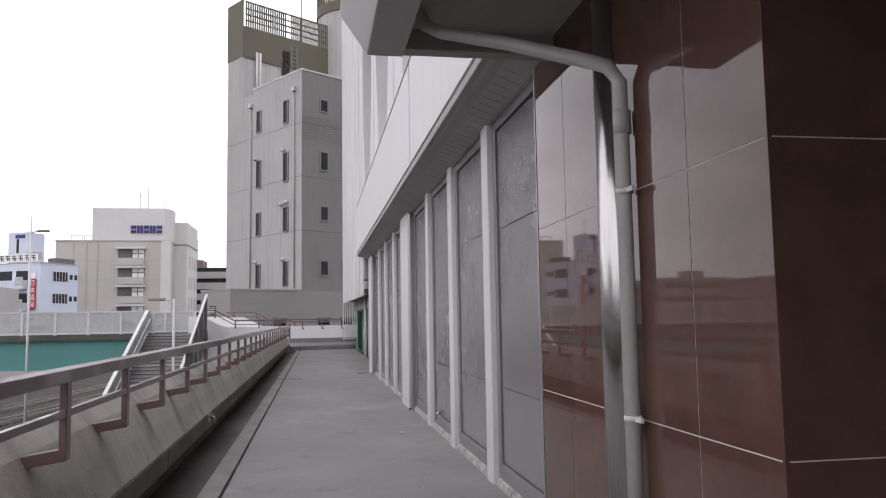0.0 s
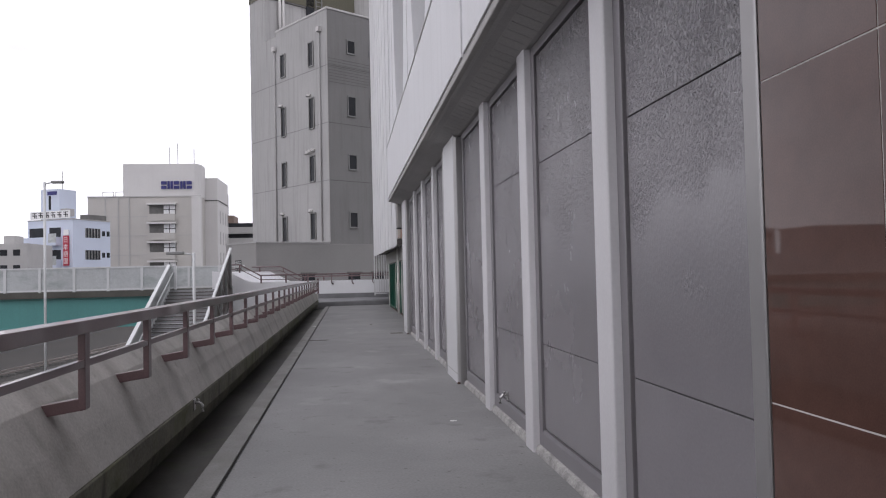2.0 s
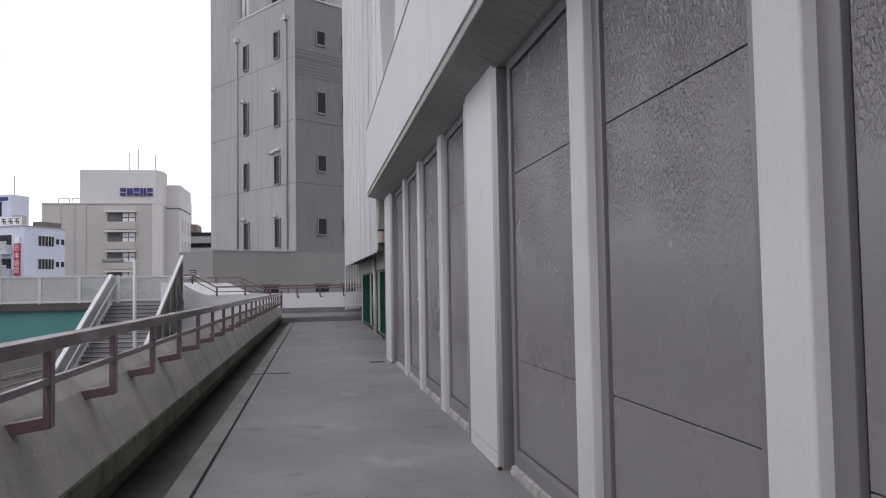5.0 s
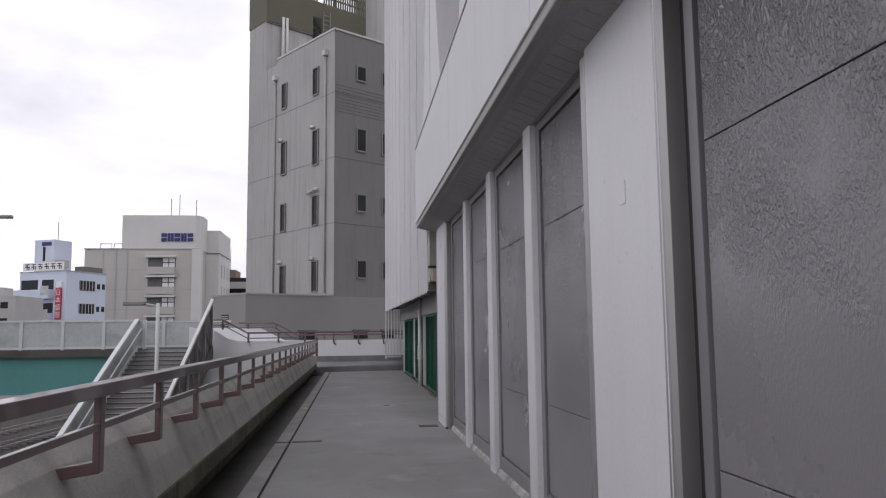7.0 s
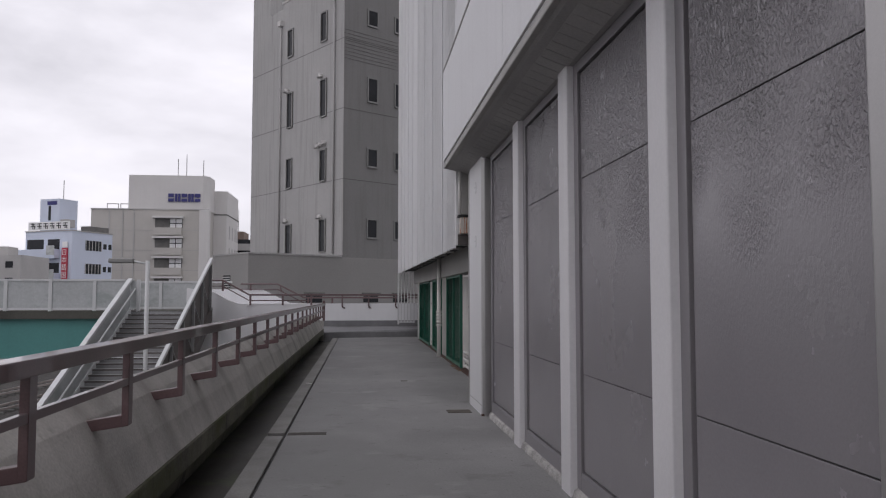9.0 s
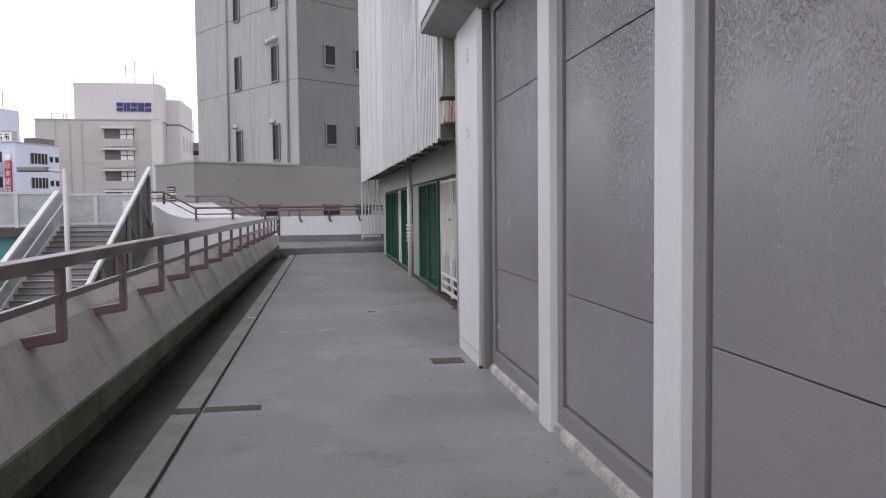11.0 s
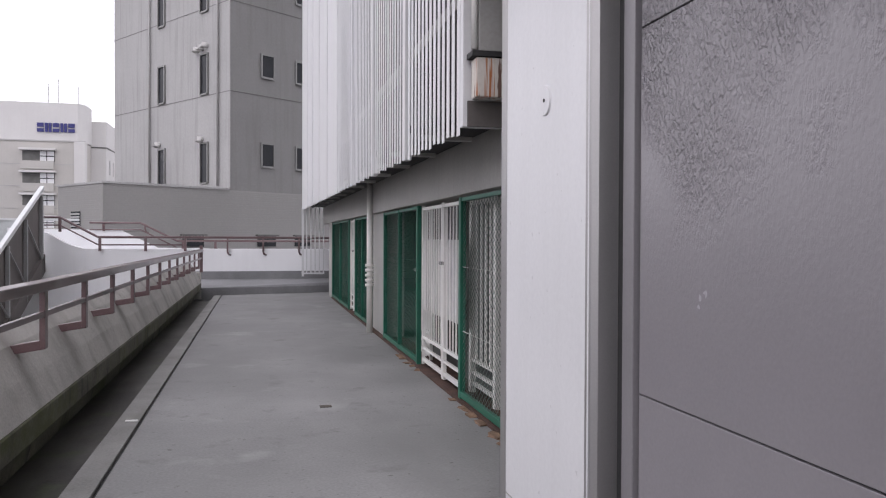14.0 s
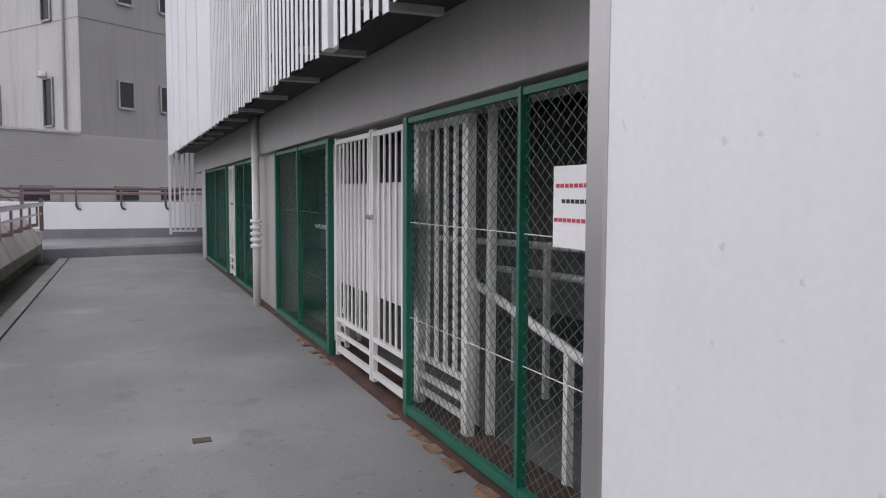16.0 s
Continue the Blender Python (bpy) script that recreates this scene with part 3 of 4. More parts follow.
part("end_panel", boxes((1.44, 2.4, 25.42, 25.48, 3.78, 5.36), bevel=0.006), M_FASCIA, fascia)
upper = structure("upper_windows", "dark window band behind white curved ribs", "window", boxes((1.86, 2.0, 5.35, 25.4, 5.36, 14.0)), M_GLASS)
part("ledge", boxes((1.43, 1.9, 5.35, 25.4, 5.36, 5.4), bevel=0.006), M_BEAM, upper)
for y in (8.3, 13.05, 17.75, 22.6):
    prof = [(y + sgn * (0.55 + 0.95 * (abs(u) ** 2)), 9.3 + 4.0 * u) for sgn, us in ((1, [k / 8 - 1 for k in range(17)]), (-1, [1 - k / 8 for k in range(17)])) for u in us]
    part("rib", prism(prof, "x", 1.46, 1.9, 0.01), M_FASCIA, upper, "white curved rib")
    part("joint", boxes((1.455, 1.462, y - 0.01, y + 0.01, 5.3, 13.3)), M_BEAM, upper)

# polished granite pier at the start of the walk
pier = structure("wall_tile", "polished brown granite tiles with pale joints", "wall", boxes((1.8455, 6.0, 2.5975, 5.71, -0.3, 3.99)), M_GROUT)
YT, ZT = (2.595, 3.25, 4.24, 5.043, 5.715), (0.0, 1.09, 2.335, 3.99)
for a, b in zip(YT, YT[1:]):
    for c, d in zip(ZT, ZT[1:]):
        part("tile", boxes((1.843, 1.86, a + 0.003, b - 0.003, c + 0.003, d - 0.003), bevel=0.0015), M_TILE, pier)
for a, b in ((1.855, 3.06), (3.06, 4.26), (4.26, 5.46)):
    for c, d in zip(ZT, ZT[1:]):
        part("tile", boxes((a + 0.003, b - 0.003, 2.595, 2.613, c + 0.003, d - 0.003), bevel=0.0015), M_TILE, pier)
part("corner_strip", boxes((1.842, 1.861, 2.594, 2.614, 0.0, 3.99), bevel=0.002), M_TILE, pier)
part("end_trim", prism([(1.838, 5.717), (1.838, 5.737), (1.9, 5.95), (1.96, 5.955), (1.96, 5.717)], "z", 0.0, 3.76, 0.002), M_RETURN, pier, "steel edge trim")
half = [(1.843 - 0.05 * math.sin(a), 4.24 - 0.14 * math.cos(a)) for a in (k * math.pi / 10 for k in range(11))]
hc = part("half_round_trim", prism([(1.853, 4.1), *half, (1.853, 4.38)], "z", 0.0, 3.6), M_STEEL, pier, "half-round steel column cover")
for p in hc.data.polygons:
    p.use_smooth = abs(p.normal.z) < 0.5

pipe = thing("downpipe", "grey plastic rainwater downpipe clipped to the granite pier", "pipe")
part("tube", tube([(0.8, 4.9, 4.6), (0.8, 4.9, 3.74), (0.84, 4.87, 3.62), (0.93, 4.8, 3.55), (1.3, 4.38, 3.33), (1.64, 3.98, 3.1), (1.73, 3.91, 3.05), (1.78, 3.865, 2.95), (1.785, 3.86, 0.0)], 0.043, 16), M_PIPE, pipe)
for z0, z1 in ((2.5, 2.9), (3.78, 4.2)):
    xy = (1.785, 3.86) if z0 < 3 else (0.8, 4.9)
    part("socket", tube([(*xy, z0 + 0.15), (*xy, z1 - 0.12)], 0.05, 16), M_PIPE, pipe)
for z in (2.33, 1.1):
    cl = part("clip", tube([(1.785, 3.86, z - 0.014), (1.785, 3.86, z + 0.014)], 0.049, 16), M_PILASTER, pipe)
    part("lug", boxes((1.775, 1.795, 3.74, 3.825, z - 0.013, z + 0.013), bevel=0.002), M_PILASTER, cl)

# entrance canopy over the start
canopy = structure("canopy", "grey boarded entrance canopy with a boxed gutter edge", "canopy", boxes((0.72, 6.0, -8.0, 5.2, 3.72, 4.6)), M_SOFFIT)
part("end_beam", boxes((0.72, 2.0, 5.2, 5.34, 3.57, 4.6), bevel=0.008), M_BEAM, canopy)
part("gutter_box", prism([(0.74, 3.56), (0.48, 3.56), (0.28, 3.85), (0.34, 4.6), (0.74, 4.6)], "y", -8.0, 5.34, 0.01), M_PIPE, canopy)
structure("wall_south", "plain dark wall closing the covered entrance", "wall", boxes((-1.95, 8.0, -8.3, -8.0, -0.3, 4.6)), M_INSIDE)
structure("wall_recess", "plain dark wall of the covered entrance recess", "wall", boxes((6.0, 6.3, -8.0, 3.0, -0.3, 4.6)), M_INSIDE)

# ---- louvred stair block ----
LA, LB = Vector((1.66, 25.45)), Vector((1.665, 45.4))
LD = (LB - LA).normalized()
LLEN, LYAW = (LB - LA).length, math.degrees(math.atan2(LB.y - LA.y, LB.x - LA.x)) - 90
louvre = thing("louvre_screen", "tall white screen of upright metal fins", "louvre", at=(LA.x, LA.y, 0), turn=LYAW)
# backing coloured as the shade behind the fins
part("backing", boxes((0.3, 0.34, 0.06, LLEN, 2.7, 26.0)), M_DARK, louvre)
for z in range(8):
    part("girt", boxes((0.03, 0.1, 0.0, LLEN, 3.4 + 3.0 * z, 3.5 + 3.0 * z)), M_BEAM, louvre)
fin = mesh_of("fin", prism([(0.0, 0.0), (-0.004, 0.02), (-0.004, 0.07), (0.0, 0.09), (0.004, 0.088), (0.0, 0.07), (0.0, 0.02), (0.004, 0.002)], "z", 2.455, 26.0), M_LOUVRE)
broad = mesh_of("fin", prism([(0.0, 0.0), (-0.004, 0.02), (-0.004, 0.115), (0.0, 0.135), (0.02, 0.135), (0.02, 0.0)], "z", 2.455, 26.0), M_LOUVRE)
nf = int(LLEN / 0.152)
for k in range(nf):
    shared("fin", fin if k * LLEN / nf < 8.3 else broad, louvre, (0, 0.1 + k * LLEN / nf, 0.009 * LLEN * k / nf + 0.012 * ((k * 7) % 3)))
part("edge_plate", boxes((-0.01, 0.28, -0.02, 0.06, 2.5, 26.0), bevel=0.005), M_LOUVRE, louvre)
for k in range(1, 9):
    part("mullion", boxes((-0.02, 0.05, k * 2.15 - 0.07, k * 2.15 + 0.07, 2.46 + 0.019 * k, 26.0), bevel=0.004), M_LOUVRE, louvre)
    # strip darkened for the shade of the gap beside each mullion
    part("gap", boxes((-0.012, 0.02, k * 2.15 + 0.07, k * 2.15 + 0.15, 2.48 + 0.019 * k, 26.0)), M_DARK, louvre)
part("far_bar", boxes((-0.02, 0.05, LLEN - 0.06, LLEN, 0.5, 2.7)), M_LOUVRE, louvre)
for k in range(1, 6):
    part("hanging_bar", boxes((0.135 * k - 0.02, 0.135 * k + 0.02, LLEN - 0.05, LLEN - 0.01, 0.6, 2.735)), M_LOUVRE, louvre)
part("foot_rail", boxes((0.05, 0.7, LLEN - 0.055, LLEN - 0.005, 0.57, 0.62)), M_LOUVRE, louvre)
for k in range(2, 14):
    part("bracket", boxes((0.02, 0.5, 0.1 + (k - 2) * 1.45, 0.17 + (k - 2) * 1.45, 2.6 + 0.008 * (k - 2), 2.64 + 0.008 * (k - 2))), M_BEAM, louvre)
# shade under the block painted as a near-black sheet
structure("soffit_shade", "underside between louvre screen and beam, coloured near black for its shade", "soffit", boxes((1.69, 2.4, 25.5, 45.3, 2.735, 2.8), (2.4, 7.0, 25.2, 46.1, 2.735, 2.8)), M_DARK)
structure("stair_block", "plain walls of the stair block behind the louvres", "building", boxes((2.42, 12.0, 25.7, 45.6, 2.88, 26.0)), M_BEAM)
structure("beam", "grey painted beam over the fenced openings", "beam", boxes((2.34, 2.84, 25.1, 45.6, 2.19, 2.73), bevel=0.008), M_BEAM)
structure("column_mid", "grey painted steel column between the fenced bays", "column", boxes((2.42, 2.75, 33.4, 34.9, 0.0, 2.189), bevel=0.006), M_BEAM)
structure("column_far", "grey painted column at the end of the fence", "column", boxes((2.36, 2.82, 42.75, 43.6, 0.0, 2.189), bevel=0.006), M_BEAM)
# interior walls with the dimness put into their colour
structure("wall_inside", "back wall of the fenced stair area, coloured dark for its shade", "wall", boxes((6.0, 6.3, 25.1, 46.2, -3.5, 2.82)), M_INSIDE)
structure("wall_inside_end", "end walls of the fenced stair area, coloured dark for their shade", "wall", boxes((2.6, 6.0, 25.06, 25.2, -0.3, 2.82), (2.6, 6.0, 46.1, 46.28, -0.3, 2.82)), M_INSIDE)

down = thing("downpipe", "slim white downpipe in front of the beam", "pipe")
part("tube", tube([(2.27, 34.3, 0.0), (2.27, 34.3, 2.734)], 0.055, 12), M_GATE, down)
for k in range(5):
    part("coil", tube([(2.27, 34.3, 0.85 + 0.09 * k), (2.27, 34.3, 0.9 + 0.09 * k)], 0.082, 12), M_GATE, down, "white plastic wrap")

junction = thing("rusty_box", "white metal box streaked with orange rust", "box", boxes((1.7, 2.12, 25.27, 25.4, 2.68, 2.945), bevel=0.008), M_RUSTBOX)
part("upper_post", boxes((1.72, 2.1, 25.28, 25.41, 2.99, 3.735), bevel=0.008), M_BEAM, junction, "grey painted upper post")
part("pipe", tube([(1.695, 25.3, 3.0), (1.695, 25.3, 3.735)], 0.022, 10), M_GATE, junction, "slim white pipe")
part("cover", boxes((1.67, 2.14, 25.26, 25.41, 2.95, 2.985)), M_DARK, junction, "dark cover sheet")
# added sheet, its dark colour is the shade of the recess below the box
part("recess_shade", boxes((1.68, 2.3, 25.405, 25.425, 2.5, 2.675)), M_SIDE, junction, "dark brown sheet added for the shaded recess")


# ---- fences and gates under the louvres ----
def wire_mesh(y0, y1, z0, z1, pitch, w, wire):
    """Diamond wire netting, each wire a zigzag of its own."""
    vs, fs = [], []
    k = 0
    n_w, n_z = int((y1 - y0) / pitch), int((z1 - z0) / (pitch * 0.75))
    for i in range(n_w + 1):
        yc = y0 + i * pitch
        for j in range(n_z):
            s0, s1 = (0.5 if (i + j) % 2 else -0.5), (-0.5 if (i + j) % 2 else 0.5)
            a = Vector((0.003 * s0, yc + s0 * pitch, z0 + j * pitch * 0.75))
            b = Vector((0.003 * s1, yc + s1 * pitch, z0 + (j + 1) * pitch * 0.75))
            for o in ((w, 0), (-w * 0.5, w * 0.8), (-w * 0.5, -w * 0.8)):
                vs.append((a.x + o[0], a.y + o[1], a.z))
            for o in ((w, 0), (-w * 0.5, w * 0.8), (-w * 0.5, -w * 0.8)):
                vs.append((b.x + o[0], b.y + o[1], b.z))
            fs += [(k, k + 1, k + 4, k + 3), (k + 1, k + 2, k + 5, k + 4), (k + 2, k, k + 3, k + 5)]
            k += 6
    me = bpy.data.meshes.new("netting")
    me.from_pydata(vs, [], fs)
    me.materials.append(wire)
    return me


FX = 2.395


def green_fence(y0, y1, mids, pitch, w, wire):
    f = thing("mesh_fence", "green steel framed wire mesh fence panel", "fence", at=(FX, 0, 0), group="green mesh fences")
    for y, hw in ((y0, 0.035), (y1, 0.04), *((m, 0.016) for m in mids)):
        part("post", boxes((-0.03, 0.03, y - hw, y + hw, 0.03, 2.17), bevel=0.004), M_GREEN, f)
    part("top_rail", boxes((-0.02, 0.02, y0, y1, 2.125, 2.165), bevel=0.003), M_GREEN, f)
    part("bottom_rail", boxes((-0.025, 0.025, y0, y1, 0.045, 0.11), bevel=0.003), M_GREEN, f)
    net = new("netting", wire_mesh(y0, y1, 0.1, 2.14, pitch, w, wire))
    net.parent = f
    tagged(net, kind="stuff")
    for z in (0.75, 1.43):
        part("tension_wire", tube([(0.0, y0, z), (0.0, y1, z)], 0.003, 4), M_GATE if wire is M_NEARWIRE else M_GREEN, f)
    return f


green_fence(25.12, 28.215, [26.51], 0.046, 0.0024, M_NEARWIRE)
green_fence(30.48, 33.3, [31.9], 0.046, 0.0026, M_WIRE)
green_fence(34.95, 37.3, [36.2], 0.05, 0.003, M_WIRE)
green_fence(38.6, 42.65, [40.6], 0.055, 0.003, M_WIRE)


def gate(x, y0, mid, y1, plate=True):
    """A pair of barred leaves with a sheet behind the middle of the bars."""
    g = thing("gate", "white painted double gate of upright steel bars", "gate", at=(x, 0, 0), group="white barred gates")
    for a, b in ((y0, mid - 0.01), (mid + 0.01, y1)):
        leaf = part("leaf", boxes((-0.02, 0.02, a, a + 0.045, 0.06, 2.16), (-0.02, 0.02, b - 0.045, b, 0.06, 2.16), (-0.018, 0.018, a, b, 2.1, 2.14), (-0.018, 0.018, a, b, 0.4, 0.44),
                            (-0.018, 0.018, a, b, 0.26, 0.29), (-0.018, 0.018, a, b, 0.1, 0.15)), M_GATE, g)
        k = int((b - a) / 0.125)
        bar = mesh_of("bar", boxes((-0.006, 0.006, -0.014, 0.014, 0.42, 2.12)), M_GATE)
        for i in range(1, k):
            shared("bar", bar, leaf, (0, a + i * (b - a) / k, 0))
        if plate:
            # sheet in the shaded tone so that the bars stand out
            part("sheet", boxes((0.012, 0.017, a + 0.03, b - 0.03, 0.78, 1.72)), M_SHEET, leaf, "flat white sheet")
    if plate:
        part("latch", boxes((-0.05, -0.02, mid - 0.07, mid + 0.07, 1.42, 1.46), bevel=0.006), M_STEEL, g, "steel slide latch")
    return g


gate(2.43, 28.3, 29.17, 30.34)
gate(2.43, 37.36, 37.95, 38.55)
inner = thing("gate", "pale barred steel gate leaf behind the mesh fence", "gate", at=(2.6, 0, 0), group="white barred gates")
leaf = part("leaf", boxes((-0.03, 0.03, 27.58, 27.67, 0.0, 2.15), (-0.03, 0.03, 28.48, 28.57, 0.0, 2.15), (-0.02, 0.02, 27.6, 28.5, 2.1, 2.15), *((-0.02, 0.02, 27.6, 28.5, z, z + 0.035) for z in (0.12, 0.24, 0.38))), M_GATE, inner)
bar = mesh_of("bar", boxes((-0.012, 0.012, -0.022, 0.022, 0.4, 2.12), bevel=0.004), M_GATE)
for y in (27.84, 28.01, 28.18, 28.35):
    shared("bar", bar, leaf, (0, y, 0))
gate(2.6, 30.6, 31.0, 31.4, False)

structure("sill_rust", "rusty stained threshold, darkened for the shade under the fences", "trim", boxes((2.34, 2.75, 25.2, 42.75, 0.0, 0.03)), M_RUST)
random.seed(5)
for k in range(22):
    y = random.choice((26.0, 26.9, 27.7, 30.1, 30.9)) + random.gauss(0.3, 0.3)
    bm = bmesh.new()
    bx(bm, -random.uniform(0.03, 0.06), random.uniform(0.03, 0.07), -random.uniform(0.03, 0.1), random.uniform(0.03, 0.1), 0.0, random.uniform(0.01, 0.025))
    for v in bm.verts:
        v.co.x += random.uniform(-0.02, 0.02)
        v.co.y += random.uniform(-0.03, 0.03)
    thing("chip", "flaked brown chip lying along the fence", "debris", bm, M_DEBRIS, (2.325 + random.uniform(-0.025, 0.015), y, 0.0), random.uniform(-20, 20), group="chips along the fence")


def inner_rail(x, pts, ups):
    r = thing("stair_rail", "pale painted stair handrail behind the fence", "handrail", group="handrails behind the fence")
    part("top_rail", tube(pts, 0.03, 8), M_GATE, r)
    for px, py, pz in ups:
        part("post", boxes((px - 0.022, px + 0.022, py - 0.022, py + 0.022, 0.0, pz)), M_GATE, r)
    return r


inner_rail(2.75, [(2.75, 27.83, 1.02), (2.75, 25.3, 0.52)], [(2.75, 27.83, 1.02), (2.75, 26.62, 0.76), (2.75, 25.7, 0.58)])
inner_rail(3.6, [(3.6, 30.6, 1.17), (3.6, 25.3, 1.3)], [(3.6, 29.7, 1.18), (3.6, 28.32, 1.22), (3.6, 26.9, 1.25)])
inner_rail(3.65, [(3.65, 29.3, 0.96), (3.65, 25.3, 1.08)], [(3.65, 28.95, 0.97), (3.65, 27.5, 1.0)])
inner_rail(2.9, [(2.9, 31.2, 1.2), (2.9, 33.2, 1.2)], [(2.9, 31.2, 1.2), (2.9, 32.1, 1.2)])
bars = thing("inner_post", "pale painted upright posts behind the fence", "post", boxes((2.72, 2.775, 27.56, 27.61, 0.0, 2.189), bevel=0.006), M_GATE)

notice = thing("notice", "white paper notice with printed red lines tied to the fence", "notice", boxes((FX - 0.038, FX - 0.034, 25.69, 26.15, 1.39, 1.76)), M_PAPER)
for z, a, b, m in ((1.67, 25.83, 26.1, M_REDINK), (1.6, 25.78, 26.06, M_INK), (1.515, 25.73, 26.12, M_REDINK)):
    y = a
    while y < b:
        part("line", boxes((FX - 0.0405, FX - 0.038, y, y + 0.028, z - 0.009, z + 0.009)), m, notice)
        y += 0.038

# ---- walkway details ----
grate = thing("drain_grate", "slotted steel drain grate set in the deck", "drain")
part("frame", boxes((-0.76, -0.3, 22.46, 22.475, -0.01, 0.004), (-0.76, -0.3, 22.605, 22.62, -0.01, 0.004)), M_PLATE, grate)
part("well", boxes((-0.76, -0.3, 22.475, 22.605, -0.02, 0.002)), M_BLACK, grate)
bar = mesh_of("slat", boxes((-0.005, 0.005, 22.475, 22.605, 0.0, 0.004)), M_PLATE)
for k in range(22):
    shared("slat", bar, grate, (-0.75 + k * 0.0205, 0, 0))
slot = thing("drain_channel", "dark open slot across the concrete strip", "drain", boxes((-1.01, -0.805, 22.44, 22.64, -0.25, -0.13)), M_BLACK)
thing("cover_plate", "rusty iron cover plate beside the white column", "cover", boxes((1.36, 1.7, 24.0, 24.27, 0.0, 0.008), bevel=0.002), M_PLATE)
thing("cover_plate", "small worn metal plate lying on the deck", "cover", boxes((0.9, 1.02, 28.2, 28.3, 0.0, 0.006), bevel=0.002), M_PLATE)
thing("litter", "small white scrap of litter on the deck", "litter", boxes((1.31, 1.38, 11.27, 11.3, 0.0, 0.006)), M_PAPER)
thing("litter", "small white scrap of litter by the joint", "litter", boxes((-0.93, -0.82, 28.0, 28.05, 0.0, 0.006)), M_PAPER)


def tap(name, label, m):
    t = thing(name, label, "tap")
    t.matrix_basis = m
    part("plate", boxes((-0.012, 0.0, -0.05, 0.05, -0.05, 0.06), bevel=0.003), M_STEEL, t)
    part("body", tube([(0, 0, 0.02), (-0.06, 0, 0.02), (-0.085, 0, -0.01), (-0.09, 0, -0.07)], 0.017, 10), M_STEEL, t)
    part("valve", tube([(-0.04, -0.03, 0.05), (-0.04, 0.03, 0.05)], 0.012, 8), M_STEEL, t)
    return t


tap("wall_tap", "small steel water tap low on the stucco wall", pose(1.925, 11.1, 0.27))
tap("wall_tap", "small steel water tap on the parapet lip", pose(-1.36, 11.06, 0.33, 0, 0, 180))

# ---- tower beyond the walkway, set at an angle ----
ANG = 35.0
TX, TY = -0.89, 54.6
tower = thing("tower", "grey rendered stair tower with small aluminium windows", "building", at=(TX, TY, 0), turn=ANG)
# front in the shaded tone, west side in the lit one
tower_body = part("wall", boxes((0.0, 9.0, 0.0, 6.75, -5.5, 19.7)), M_TOWER_SHADE, tower, "grey rendered wall in the darker tone of its shaded side")
part("west_wall", boxes((-0.02, 0.0, -0.01, 6.75, 3.9, 19.72)), M_TOWER, tower, "rendered wall in the paler tone of its lit side")
part("coping", boxes((-0.06, 9.0, -0.05, 6.8, 19.7, 19.82)), M_LTBEIGE, tower)
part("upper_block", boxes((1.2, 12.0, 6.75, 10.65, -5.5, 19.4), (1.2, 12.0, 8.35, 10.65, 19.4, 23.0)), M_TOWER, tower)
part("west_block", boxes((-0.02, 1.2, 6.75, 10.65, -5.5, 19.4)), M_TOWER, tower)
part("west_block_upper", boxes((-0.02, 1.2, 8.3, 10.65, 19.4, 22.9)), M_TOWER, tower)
for k in range(9):
    part("groove", boxes((0.02, 9.0, -0.014, 0.0, 14.75 + 0.2 * k, 14.77 + 0.2 * k)), M_INSIDE, tower)
for z in (3.0, 7.7, 11.6, 15.5):
    part("joint", boxes((-0.03, -0.018, 0.0, 10.65, z + 0.35, z + 0.39)), M_TOWER_SHADE, tower)
    part("joint", boxes((0.0, 9.0, -0.012, 0.0, z + 0.35, z + 0.39)), M_INSIDE, tower)


def tower_window(x0, x1, z0, z1, face, split=False):
    if face == "front":
        w = part("window", boxes((x0, x1, -0.02, 0.01, z0, z1)), M_GLASS, tower)
        part("frame", boxes((x0 - 0.07, x0, -0.06, 0.0, z0 - 0.07, z1 + 0.07), (x1, x1 + 0.07, -0.06, 0.0, z0 - 0.07, z1 + 0.07), (x0, x1, -0.06, 0.0, z1, z1 + 0.07), (x0, x1, -0.09, 0.0, z0 - 0.09, z0)), M_ALU, w)
    else:
        w = part("window", boxes((-0.035, 0.0, x0, x1, z0, z1)), M_GLASS, tower)
        part("frame", boxes((-0.1, -0.02, x0 - 0.07, x0, z0 - 0.05, z1 + 0.07), (-0.1, -0.02, x1, x1 + 0.07, z0 - 0.05, z1 + 0.07), (-0.1, -0.02, x0, x1, z1, z1 + 0.07), (-0.11, -0.02, x0, x1, z0 - 0.07, z0)), M_ALU, w)
    return w


for z0, z1 in ((4.95, 5.92), (8.93, 9.88), (12.6, 13.9), (16.95, 17.8)):
    tower_window(1.62, 2.22, z0, z1, "front")
    tower_window(3.52, 4.3, z0, z1, "front")
    tower_window(1.72, 2.26, z0 - 0.75, z1 + 0.02, "west")
    tower_window(5.48, 6.02, z0 - 0.75, z1, "west")
for y in (0.85, 6.85):
    part("downpipe", tube([(-0.1, y, 4.0), (-0.1, y, 18.4)], 0.055, 8), M_TOWER, tower)
    part("hopper", boxes((-0.26, -0.02, y - 0.18, y + 0.18, 18.3, 18.62)), M_LTBEIGE, tower)
for y, z in ((2.15, 10.25), (2.5, 10.2), (1.8, 10.3), (2.2, 6.15), (6.0, 6.2), (6.0, 14.1), (2.2, 14.2)):
    part("vent_cap", tube([(0.0, y, z), (-0.2, y, z), (-0.24, y, z - 0.14)], 0.13, 8), M_LTBEIGE, tower)
# roof screen
part("screen_west", boxes((-0.06, 0.04, 8.3, 10.7, 22.9, 27.6)), M_OLIVE, tower, "olive metal roof screen")
part("screen_front", boxes((-0.06, 8.6, 8.2, 8.3, 22.9, 25.4)), M_OLIVE, tower, "olive metal roof screen")
